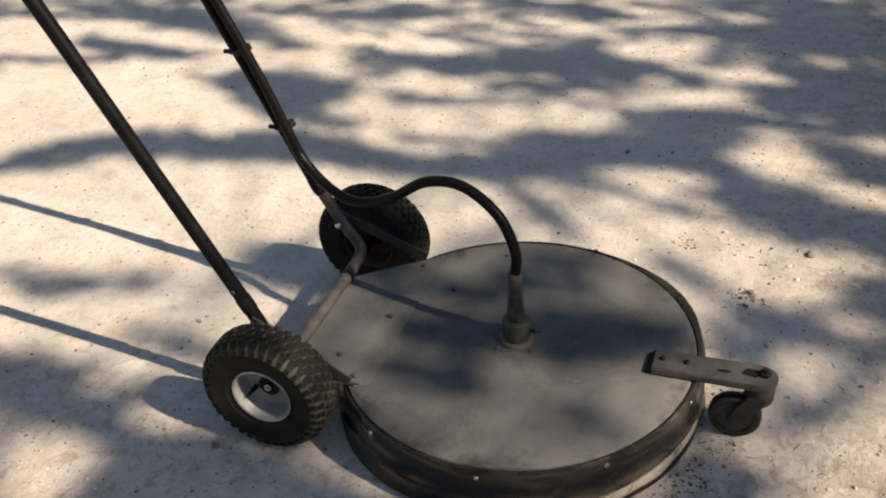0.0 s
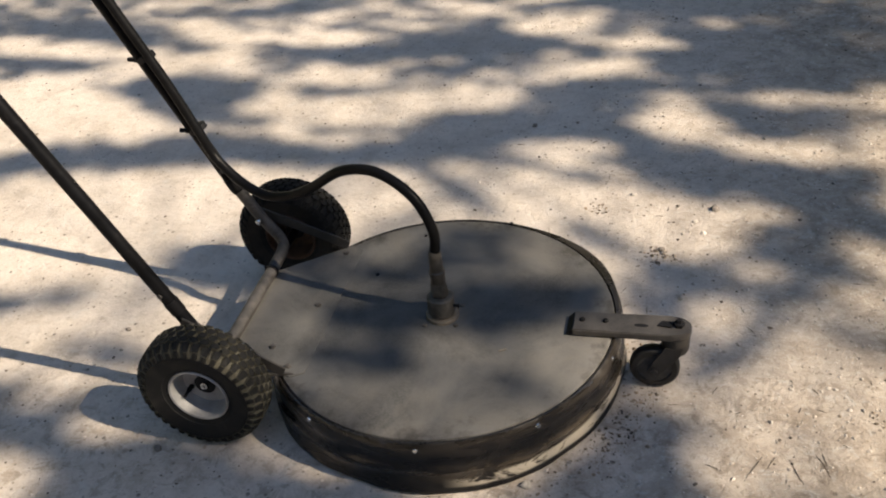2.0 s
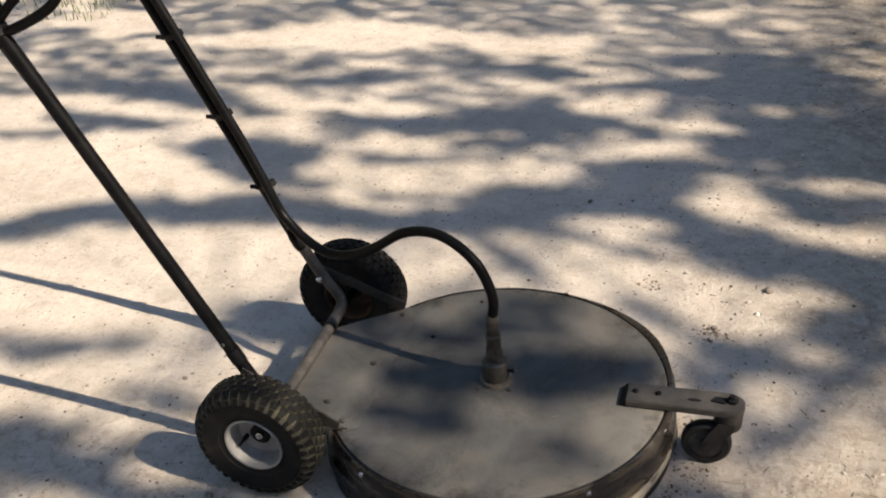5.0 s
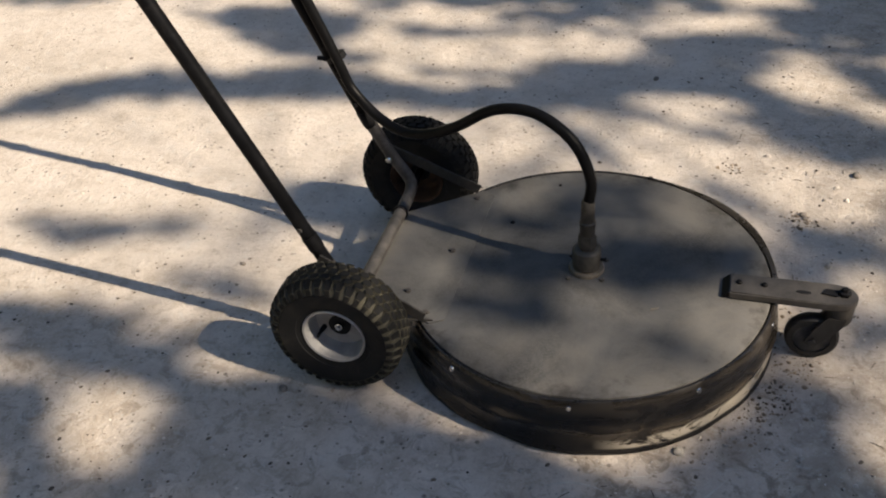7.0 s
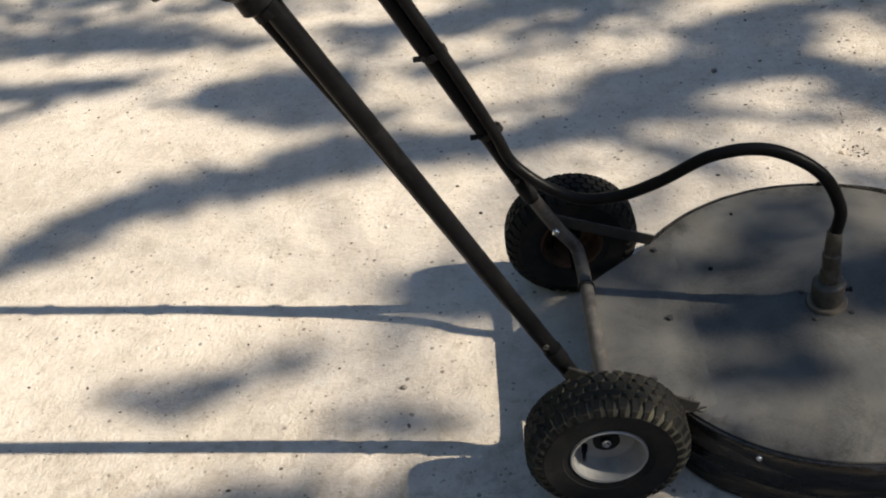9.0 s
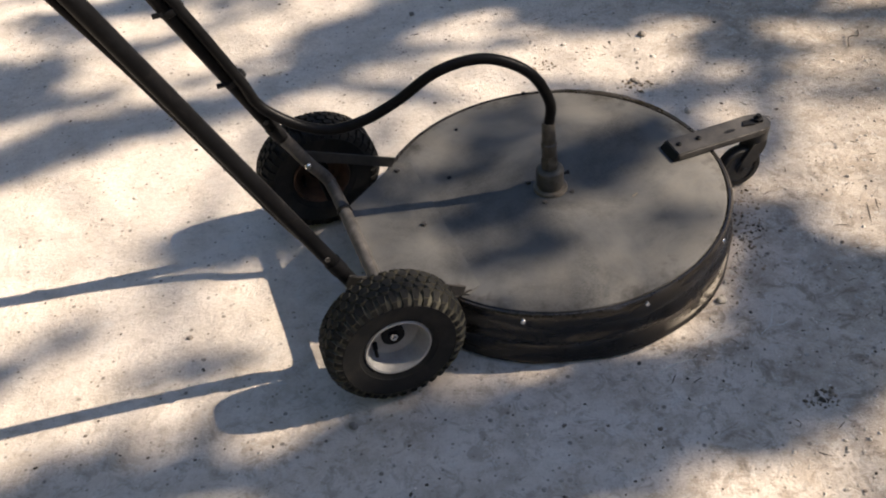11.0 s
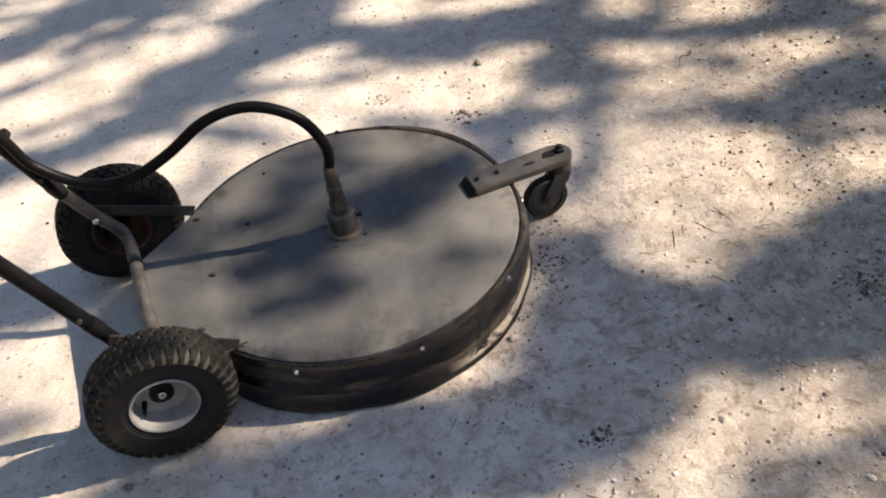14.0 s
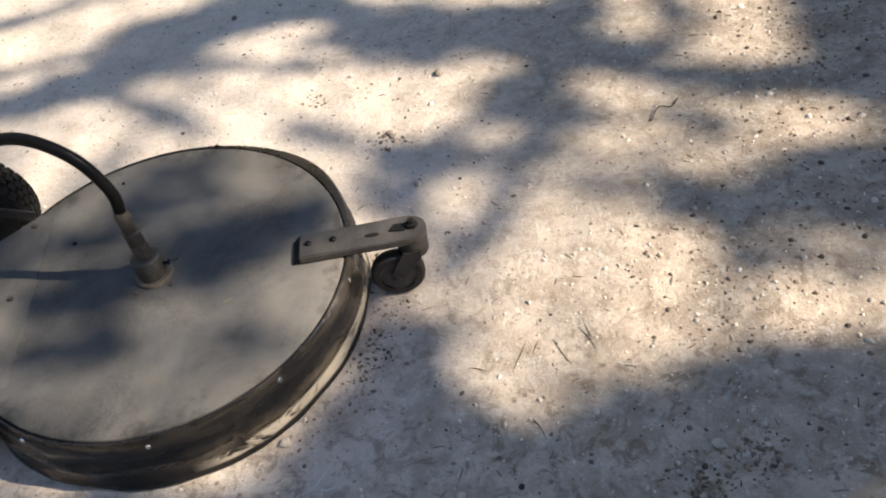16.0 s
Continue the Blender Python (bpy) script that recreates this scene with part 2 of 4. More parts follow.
M_SKIRT = skirt_material()
M_BLACK = material("black_painted_steel", (0.0040, 0.0042, 0.0050), 0.45, 0.0, 0.4, 40.0, 300.0, 0.08, (0.04, 0.036, 0.035), 0.2, spec=0.1)
M_BRACE = material("dusty_dark_brace", (0.038, 0.035, 0.032), 0.55, 0.1, 0.35, 45.0, 300.0, 0.15, (0.12, 0.1, 0.08), 0.25)
M_FRAME = material("worn_grey_steel_tube", (0.043, 0.04, 0.038), 0.55, 0.1, 0.4, 45.0, 300.0, 0.15, (0.175, 0.158, 0.146), 0.36)
M_HOSE = material("black_rubber_hose", (0.0055, 0.0056, 0.0062), 0.36, 0.0, 0.3, 60.0, 400.0, 0.2, spec=0.09)
M_TYRE = material("black_tyre_rubber", (0.0085, 0.0085, 0.0088), 0.75, 0.0, 0.35, 30.0, 300.0, 0.3, (0.042, 0.037, 0.03), 0.33, spec=0.3)
M_LUG = material("dusty_tread_rubber", (0.0075, 0.0074, 0.0072), 0.8, 0.0, 0.35, 50.0, 300.0, 0.3, (0.05, 0.045, 0.033), 0.25, spec=0.25)
M_GROOVE = material("dust_in_tread", (0.06, 0.055, 0.038), 0.9, 0.0, 0.4, 40.0, 300.0, 0.3, (0.025, 0.023, 0.019), 0.45)
M_RIM = material("grey_white_rim_paint", (0.32, 0.315, 0.31), 0.4, 0.2, 0.15, 40.0, 300.0, 0.1, (0.22, 0.19, 0.15), 0.25)
M_RUST = material("rusty_rim_steel", (0.06, 0.032, 0.02), 0.6, 0.3, 0.5, 60.0, 300.0, 0.2)
M_ARM = material("dusty_arm_steel", (0.05, 0.046, 0.043), 0.5, 0.2, 0.35, 30.0, 300.0, 0.1, (0.112, 0.101, 0.091), 0.38)
M_CAP = material("black_plastic", (0.008, 0.008, 0.009), 0.5, 0.0, 0.3, 50.0, 300.0, 0.1, spec=0.15)
M_BRASS = material("dusty_brass", (0.062, 0.055, 0.046), 0.55, 0.2, 0.35, 60.0, 300.0, 0.15, (0.15, 0.135, 0.112), 0.35)
M_RING = material("dusty_pale_flange", (0.15, 0.125, 0.095), 0.5, 0.3, 0.3, 60.0, 300.0, 0.15, (0.2, 0.17, 0.13), 0.4)
M_ZINC = material("bright_zinc", (0.75, 0.73, 0.7), 0.22, 1.0, 0.1, 80.0, 300.0, 0.05)
M_CASTER = material("grey_caster_rubber", (0.011, 0.0105, 0.0105), 0.6, 0.0, 0.4, 50.0, 300.0, 0.2, DUST, 0.12)
M_DISC = material("grey_caster_core", (0.06, 0.058, 0.056), 0.5, 0.2, 0.3, 60.0, 300.0, 0.1, DUST, 0.2)
M_PEBBLE = material("mixed_pebbles", (0.46, 0.41, 0.355), 0.85, 0.0, 0.3, 60.0, 400.0, 0.3, island=0.32)
M_CRUMB = material("dark_crumbs", (0.1, 0.08, 0.065), 0.9, 0.0, 0.4, 60.0, 400.0, 0.3, island=0.6)
M_MOULD = material("leaf_mould_brown", (0.19, 0.148, 0.108), 0.95, 0.0, 0.4, 60.0, 400.0, 0.3, island=0.7)
M_PALE = material("pale_residue", (0.5, 0.47, 0.42), 0.8, 0.0, 0.2, 60.0, 400.0, 0.2)
M_NEEDLE = material("dry_needles", (0.055, 0.04, 0.028), 0.8, 0.0, 0.3, 60.0, 400.0, 0.1, island=0.5)
M_STONE = material("pale_stone", (0.4, 0.36, 0.3), 0.85, 0.0, 0.3, 70.0, 400.0, 0.4)
M_DSTONE = material("dark_stone", (0.19, 0.165, 0.14), 0.85, 0.0, 0.4, 70.0, 400.0, 0.4)
M_BARK = material("grey_brown_bark", (0.14, 0.105, 0.075), 0.9, 0.0, 0.4, 10.0, 60.0, 0.8)
M_LEAF = material("green_leaf", (0.06, 0.1, 0.03), 0.55, 0.0, 0.25, 8.0, 80.0, 0.1, island=0.35)
M_BACKDROP = material("backdrop_green", (0.045, 0.06, 0.025), 0.9, 0.0, 0.6, 2.0, 12.0, 0.6)
M_GRASS = material("grass_blades", (0.07, 0.11, 0.03), 0.7, 0.0, 0.3, 6.0, 60.0, 0.1, island=0.4)


# ---- mesh helpers ----
def mesh_of(bm, name, mat, smooth=True):
    bmesh.ops.recalc_face_normals(bm, faces=bm.faces)
    me = bpy.data.meshes.new(name)
    bm.to_mesh(me)
    bm.free()
    me.materials.append(mat)
    if smooth:
        me.polygons.foreach_set("use_smooth", [True] * len(me.polygons))
        me.set_sharp_from_angle(angle=radians(38))
    return me


def part(name, bm, mat, parent, label="", smooth=True):
    ob = new(name, mesh_of(bm, name, mat, smooth))
    ob.parent = parent
    if label:
        ob["label"] = label
    return ob


def twin(ob, m, parent=None):
    """Another object on the same mesh."""
    o = new(ob.name.split(".")[0], ob.data)
    o.parent = parent or ob.parent
    o.matrix_basis = m
    if "label" in ob:
        o["label"] = ob["label"]
    return o


def lathe(profile, seg=48, axis="z", closed=False, bm=None, at=(0, 0, 0)):
    """Turns (r, h) pairs about an axis."""
    bm = bm or bmesh.new()
    rings = []
    for r, h in profile:
        ring = []
        for i in range(seg):
            a = 2 * math.pi * i / seg
            p = {"z": (r * math.cos(a), r * math.sin(a), h), "y": (r * math.cos(a), h, r * math.sin(a)), "x": (h, r * math.cos(a), r * math.sin(a))}[axis]
            ring.append(bm.verts.new(Vector(p) + Vector(at)))
        rings.append(ring)
    pairs = list(zip(rings, rings[1:])) + ([(rings[-1], rings[0])] if closed else [])
    for a, b in pairs:
        for i in range(seg):
            j = (i + 1) % seg
            bm.faces.new((a[i], a[j], b[j], b[i]))
    if not closed:
        bm.faces.new(rings[0])
        bm.faces.new(rings[-1])
    return bm


def glide(points, n=10):
    """A smooth line through the points."""
    p = [Vector(v) for v in points]
    p = [2 * p[0] - p[1], *p, 2 * p[-1] - p[-2]]
    out = []
    for i in range(1, len(p) - 2):
        for k in range(n):
            t = k / n
            a, b, c, d = p[i - 1], p[i], p[i + 1], p[i + 2]
            out.append(0.5 * (2 * b + (c - a) * t + (2 * a - 5 * b + 4 * c - d) * t * t + (3 * b - a - 3 * c + d) * t ** 3))
    out.append(p[-2])
    return out


def sweep(points, radius, seg=14, bm=None):
    """A round bar along a line; radius is a number or one for each point."""
    bm = bm or bmesh.new()
    pts = [Vector(p) for p in points]
    rad = radius if isinstance(radius, (list, tuple)) else [radius] * len(pts)
    up, rings = None, []
    for i, p in enumerate(pts):
        d = (pts[min(i + 1, len(pts) - 1)] - pts[max(i - 1, 0)]).normalized()
        up = Vector((0, 0, 1)) if up is None and abs(d.z) < 0.95 else (Vector((0, 1, 0)) if up is None else up)
        u = (up - up.dot(d) * d).normalized()
        v, up = d.cross(u), u
        rings.append([bm.verts.new(p + rad[i] * (math.cos(2 * math.pi * k / seg) * u + math.sin(2 * math.pi * k / seg) * v)) for k in range(seg)])
    for a, b in zip(rings, rings[1:]):
        for k in range(seg):
            j = (k + 1) % seg
            bm.faces.new((a[k], a[j], b[j], b[k]))
    bm.faces.new(rings[0])
    bm.faces.new(rings[-1])
    return bm


def slab(outline, z0, z1, bevel=0.001, bm=None):
    """A plate of the given outline between two heights, its edges eased."""
    bm = bm or bmesh.new()
    low = [bm.verts.new((x, y, z0)) for x, y in outline]
    top = [bm.verts.new((x, y, z1)) for x, y in outline]
    faces = [bm.faces.new(low[::-1]), bm.faces.new(top)]
    n = len(outline)
    for i in range(n):
        faces.append(bm.faces.new((low[i], low[(i + 1) % n], top[(i + 1) % n], top[i])))
    if bevel:
        bmesh.ops.bevel(bm, geom=list({e for f in faces for e in f.edges}), offset=bevel, segments=2, affect="EDGES")
    return bm


def bar(a, b, width, thick, side, bevel=0.001):
    """A flat bar from a to b, wide along side."""
    a, b, side = Vector(a), Vector(b), Vector(side)
    d = (b - a).normalized()
    s = (side - side.dot(d) * d).normalized()
    t = d.cross(s)
    bm = bmesh.new()
    q = [[bm.verts.new(p + i * s * width / 2 + j * t * thick / 2) for i, j in ((-1, -1), (1, -1), (1, 1), (-1, 1))] for p in (a, b)]
    for k in range(4):
        bm.faces.new((q[0][k], q[0][(k + 1) % 4], q[1][(k + 1) % 4], q[1][k]))
    bm.faces.new(q[0])
    bm.faces.new(q[1])
    bmesh.ops.bevel(bm, geom=list(bm.edges), offset=bevel, segments=2, affect="EDGES")
    return bm


def bolt_head(r=0.004, h=0.003):
    bm = lathe([(r, 0), (r, h * 0.6), (r * 0.8, h)], 6)
    return bm


def lump(r, flat=0.6, seed=0):
    """A small uneven stone sitting on its base."""
    bm = bmesh.new()
    bmesh.ops.create_icosphere(bm, subdivisions=2, radius=r)
    for v in bm.verts:
        k = 1 + 0.3 * noise.noise(v.co * (1.3 / r) + Vector((seed * 7.1, seed * 3.3, 0)))
        v.co = Vector((v.co.x * k, v.co.y * k * 0.85, v.co.z * k * flat + r * flat * 0.6))
    return bm


# ---- ground ----
def build_ground():
    bm = bmesh.new()
    # fine middle, coarse rim out to the horizon
    xs = [-400, -60, -12] + [-5 + 0.1 * i for i in range(91)] + [12, 60, 400]
    ys = [-400, -60, -12] + [-3 + 0.1 * i for i in range(91)] + [12, 60, 400]
    grid = []
    for x in xs:
        row = []
        for y in ys:
            z = 0.0
            if -5 < x < 4 and -3 < y < 6:
                z = 0.006 * (noise.noise(Vector((x * 1.1, y * 1.1, 3.0)))) + 0.003 * noise.noise(Vector((x * 4, y * 4, 9.0)))
                near = math.hypot(x + 0.05, y)
                z *= min(1.0, max(0.0, (near - 0.35) / 0.6))
                z -= 0.001
            row.append(bm.verts.new((x, y, z)))
        grid.append(row)
    for i in range(len(xs) - 1):
        for j in range(len(ys) - 1):
            bm.faces.new((grid[i][j], grid[i + 1][j], grid[i + 1][j + 1], grid[i][j + 1]))
    ob = new("ground", mesh_of(bm, "ground", M_GROUND))
    tagged(ob, "pale beige packed grit ground with fine sand and specks", "ground", kind="structure")
    return ob


def ground_z(x, y):
    z = 0.006 * (noise.noise(Vector((x * 1.1, y * 1.1, 3.0)))) + 0.003 * noise.noise(Vector((x * 4, y * 4, 9.0)))
    return z * min(1.0, max(0.0, (math.hypot(x + 0.05, y) - 0.35) / 0.6)) - 0.001


def scatter(name, count, size, mat, label, category, where, seed, flat=0.7):
    """Loose bits in one mesh, thicker where where() says."""
    rnd = random.Random(seed)
    verts, faces = [], []
    octa = [(1, 0, 0), (0.5, 0.87, 0), (-0.5, 0.87, 0), (-1, 0, 0), (-0.5, -0.87, 0), (0.5, -0.87, 0), (0.45, 0, 0.85), (-0.3, 0.35, 0.95), (-0.25, -0.4, 0.8)]
    tri = [(0, 1, 6), (1, 7, 6), (1, 2, 7), (2, 3, 7), (3, 8, 7), (3, 4, 8), (4, 5, 8), (5, 6, 8), (5, 0, 6), (6, 7, 8)]
    made = 0
    while made < count:
        x, y = rnd.uniform(-3.2, 1.9), rnd.uniform(-0.9, 3.6)
        if rnd.random() > where(x, y):
            continue
        made += 1
        r = min(size * 2.8, size * rnd.lognormvariate(0, 0.55))
        a, b = rnd.uniform(0, 6.28), rnd.uniform(0.5, 1.0)
        z, n = ground_z(x, y), len(verts)
        for px, py, pz in octa:
            px, py, pz = px * r * rnd.uniform(0.75, 1.2), py * r * b * rnd.uniform(0.75, 1.2), pz * r * flat * rnd.uniform(0.7, 1.2)
            verts.append((x + px * math.cos(a) - py * math.sin(a), y + px * math.sin(a) + py * math.cos(a), z + pz + r * 0.15))
        faces += [tuple(n + i for i in f) for f in tri]
    me = bpy.data.meshes.new(name)
    me.from_pydata(verts, [], faces)
    me.materials.append(mat)
    return tagged(new(name, me), label, category, kind="stuff")


def rough_side(x, y):
    n = 0.5 + 0.5 * noise.noise(Vector((x * 1.7, y * 1.7, 1.0)))
    return min(1.0, max(0.08, 0.3 + 0.7 * (x + 0.1) - 0.5 * min(0.0, y - 0.1) + 0.3 * (n - 0.5)) * (0.5 + n))


def clumped(x, y):
    n = 0.5 + 0.5 * noise.noise(Vector((x * 3.1, y * 3.1, 5.0)))
    return min(1.0, 0.1 + 0.45 * n * n + max(0.0, x) * 0.3 - min(0.0, y) * 1.6)


ground = build_ground()
scatter("gravel", 18000, 0.0018, M_PEBBLE, "scattered fine pale and dark gravel on packed grit", "gravel", rough_side, 4)
scatter("crumbs", 5200, 0.0019, M_CRUMB, "small dark crumbs of soil and bark on the ground", "debris", clumped, 9, 0.5)


def trodden(x, y):
    n = 0.5 + 0.5 * noise.noise(Vector((x * 2.3, y * 2.3, 7.0)))
    return min(1.0, max(0.0, 0.15 + 0.5 * x - 1.2 * min(0.0, y - 0.05)) * n) if math.hypot(x, y) > 0.36 else 0.0


scatter("pebbles", 1700, 0.0029, M_PEBBLE, "small pale pebbles half sunk in trodden grit", "pebbles", trodden, 17, 0.55)


def by_skirt(x, y):
    """Swept-up dirt lying along the front of the drum."""
    r, a = math.hypot(x, y), math.degrees(math.atan2(y, x))
    return max(0.0, 1 - abs(r - 0.355) / 0.06) * max(0.0, 1 - abs(a + 15) / 45) if 0.325 < r < 0.45 else 0.0


def in_heaps(x, y):
    """Small heaps of bark and leaf mould on the soil side."""
    heaps = ((0.753, -0.455, 0.06), (0.834, -0.424, 0.05), (0.223, -0.524, 0.03), (1.116, 0.164, 0.2), (1.214, 0.438, 0.25), (1.067, 0.032, 0.16), (0.860, -0.093, 0.2), (0.223, 0.53, 0.035), (0.36, 0.36, 0.04), (0.208, -0.527, 0.025))
    return max(max(0.0, 1 - math.hypot(x - hx, y - hy) / hr) * (1.0 if hr < 0.1 else 0.12) for hx, hy, hr in heaps)


scatter("swept_dirt", 380, 0.0017, M_MOULD, "brown dirt crumbs swept against the skirt", "dirt", by_skirt, 31, 0.7)
scatter("leaf_mould", 1100, 0.0022, M_MOULD, "small dark heaps of leaf mould and bark on soil", "leaf mould", in_heaps, 33, 0.7)


LONG = [(0.557, -0.172, 0.532, -0.220), (0.578, -0.169, 0.565, -0.196), (0.601, -0.177, 0.618, -0.223), (0.640, -0.159, 0.659, -0.205),
        (0.549, -0.307, 0.564, -0.346), (0.650, -0.154, 0.655, -0.182), (0.469, -0.199, 0.493, -0.210), (0.693, -0.242, 0.715, -0.249)]


def build_needles():
    rnd = random.Random(12)
    bm = bmesh.new()
    for i in range(420):
        if i < len(LONG):
            x0, y0, x1, y1 = LONG[i]
            x, y, a, n = (x0 + x1) / 2, (y0 + y1) / 2, math.atan2(y1 - y0, x1 - x0), math.hypot(x1 - x0, y1 - y0)
        else:
            x, y, a, n = rnd.uniform(-0.1, 1.9), rnd.uniform(-0.7, 1.6), rnd.uniform(0, 6.28), rnd.uniform(0.008, 0.022)
            if rnd.random() > rough_side(x, y) or math.hypot(x, y) < 0.36:
                continue
        z, bow = ground_z(x, y) + 0.0006, rnd.uniform(-0.25, 0.25)
        pts = [(x + n * (k - 0.5) * math.cos(a) - bow * n * (k * k - k) * math.sin(a), y + n * (k - 0.5) * math.sin(a) + bow * n * (k * k - k) * math.cos(a), z + 0.0008 * math.sin(3.1 * k)) for k in (0, 0.33, 0.67, 1)]
        sweep(pts, [0.0004, 0.0007, 0.0006, 0.0003], 4, bm)
    return tagged(new("needle_litter", mesh_of(bm, "needle_litter", M_NEEDLE)), "dry brown pine needles and twig bits on grit", "litter", kind="stuff")


build_needles()


def build_scuffs():
    rnd = random.Random(8)
    for pts in (((0.208, -0.372), (0.231, -0.362), (0.245, -0.345), (0.265, -0.317)), ((0.231, -0.362), (0.251, -0.368), (0.265, -0.365)), ((0.002, -0.387), (0.032, -0.374), (0.062, -0.372), (0.087, -0.377)), ((0.102, -0.353), (0.127, -0.343), (0.152, -0.336))):
        line = glide([(x, y, 0) for x, y in pts], 6)
        bm = bmesh.new()
        rows = []
        for i, p in enumerate(line):
            d = (line[min(i + 1, len(line) - 1)] - line[max(i - 1, 0)]).normalized()
            w = 0.0022 * math.sin(math.pi * (i + 0.6) / (len(line) + 0.2)) * rnd.uniform(0.5, 1.3) + 0.0004
            z = ground_z(p.x, p.y)
            rows.append([bm.verts.new((p.x - d.y * w * k, p.y + d.x * w * k, z + h)) for k, h in ((-1, -0.001), (-0.5, 0.0007), (0.5, 0.0007), (1, -0.001))])
        for a, b in zip(rows, rows[1:]):
            for k in range(3):
                bm.faces.new((a[k], a[k + 1], b[k + 1], b[k]))
        tagged(new("dried_residue", mesh_of(bm, "dried_residue", M_PALE)), "thin pale dried residue streak on the grit", "residue", "residue streaks")


build_scuffs()


def build_stones():
    spots = [(0.190, -0.280, 0.009, 0), (0.370, 0.388, 0.008, 1), (0.415, 0.230, 0.008, 0), (0.476, 0.549, 0.011, 1), (0.789, -0.398, 0.01, 0),
             (0.438, -0.413, 0.007, 0), (0.374, 0.376, 0.006, 1), (0.026, 0.910, 0.008, 1), (-0.468, -0.279, 0.008, 1), (-0.682, 0.028, 0.006, 1)]
    for i, (x, y, r, dark) in enumerate(spots):
        ob = new("stone", mesh_of(lump(r, 0.7, i), "stone", M_DSTONE if dark else M_STONE))
        ob.matrix_world = pose(x, y, ground_z(x, y) - r * 0.15, 0, 0, 40 * i)
        tagged(ob, "small dark stone lying on the grit" if dark else "small pale stone lying on the grit", "stone", "loose stones")
    tw = new("twig", mesh_of(sweep(glide([(-0.03, -0.02, 0.003), (-0.01, 0.008, 0.008), (0.012, 0.006, 0.006), (0.03, 0.03, 0.003)], 6), 0.0013, 6), "twig", M_NEEDLE))
    tw.matrix_world = pose(0.875, 0.303, ground_z(0.875, 0.303))
    tagged(tw, "small crooked brown twig on the ground", "twig")


build_stones()


# ---- surface cleaner ----
cleaner = tagged(new("surface_cleaner"), "dusty black wheeled rotary surface cleaner with round deck and hose", "surface cleaner")
DECK_R, DECK_Z = 0.307, 0.112

# round deck plate with a rolled edge and a slight crown
prof = [(0.02, DECK_Z - 0.006), (DECK_R - 0.002, DECK_Z - 0.008), (DECK_R, DECK_Z - 0.005), (DECK_R - 0.001, DECK_Z - 0.002), (DECK_R - 0.004, DECK_Z - 0.0004),
        (0.26, DECK_Z), (0.15, DECK_Z + 0.0008), (0.02, DECK_Z + 0.001)]
deck = part("deck", lathe(prof, 128), M_DECK, cleaner, "dusty dark grey round metal deck plate")


def skirt_mesh():
    bm = bmesh.new()
    prof = [(DECK_R - 0.006, 0.103), (DECK_R + 0.001, 0.1065), (DECK_R + 0.003, 0.1115), (DECK_R + 0.0065, 0.1118), (DECK_R + 0.0095, 0.108), (0.3185, 0.098), (0.3195, 0.088), (0.3180, 0.080), (0.3185, 0.066), (0.3215, 0.060),
            (0.3222, 0.053), (0.3185, 0.047), (0.3180, 0.036), (0.3185, 0.028), (0.3205, 0.013), (0.3225, 0.009), (0.3225, 0.005), (0.3195, 0.003), (0.3165, 0.003), (0.3135, 0.03), (0.3135, 0.09)]
    seg = 160
    rings = []
    for k, (r, z) in enumerate(prof):
        z *= 0.982
        ring = []
        for i in range(seg):
            a = 2 * math.pi * i / seg
            gap = math.exp(-((a - 0.72) / 0.42) ** 2)                    # the band stands off on one side
            wob = 0.0016 * math.sin(5 * a + 1 + z * 20) + 0.0011 * math.sin(11 * a + z * 60) + 0.0022 * noise.noise(Vector((math.cos(a) * 6, math.sin(a) * 6, z * 45)))
            out = (0.015 * gap if k >= 3 else 0.0) + (wob if k > 3 else 0.0) * (1 if z < 0.09 else 0.4)
            dz = -0.004 * gap if 2 < k < 6 else 0.0
            ring.append(bm.verts.new(((r + out) * math.cos(a), (r + out) * math.sin(a), z + dz)))
        rings.append(ring)
    for a, b in zip(rings, rings[1:] + rings[:1]):
        for i in range(seg):
            j = (i + 1) % seg
            bm.faces.new((a[i], a[j], b[j], b[i]))
    return bm


skirt = part("skirt", skirt_mesh(), M_SKIRT, cleaner, "scuffed glossy black rubber skirt streaked with brown dirt")
first = None
for k in range(10):
    a = radians(-122 + 36.5 * k)
    m = Matrix.Translation((0.317 * math.cos(a), 0.317 * math.sin(a), 0.097)) @ Matrix.Rotation(a, 4, "Z") @ Matrix.Rotation(radians(80), 4, "Y")
    if first is None:
        first = part("screw", lathe([(0.0048, -0.004), (0.0048, 0.0012), (0.0036, 0.003), (0.0012, 0.0036)], 12), M_ZINC, skirt, "bright zinc screw")
        first.matrix_basis = m
    else:
        twin(first, m, skirt)

# rear plate, wide on the deck and narrow at the tube
outline = [(-0.205, -0.178), (-0.205, 0.186), (-0.228, 0.2), (-0.355, 0.104), (-0.366, 0.1), (-0.366, -0.1), (-0.355, -0.104), (-0.228, -0.192)]
rear = part("rear_plate", slab(outline, DECK_Z + 0.0008, DECK_Z + 0.0026, 0.0006), M_PLATE, cleaner, "flat grey steel plate joining deck and axle tube")
bolt = part("bolt", bolt_head(0.0055, 0.0045), M_ARM, rear)
bolt.matrix_basis = pose(-0.239, -0.167, DECK_Z + 0.0026)
for x, y in ((-0.236, 0.17), (-0.24, 0.003), (-0.285, -0.12)):
    twin(bolt, pose(x, y, DECK_Z + 0.0026, 0, 0, 20))

# axle tube across the back with upright ends
LEAN_X = -0.436


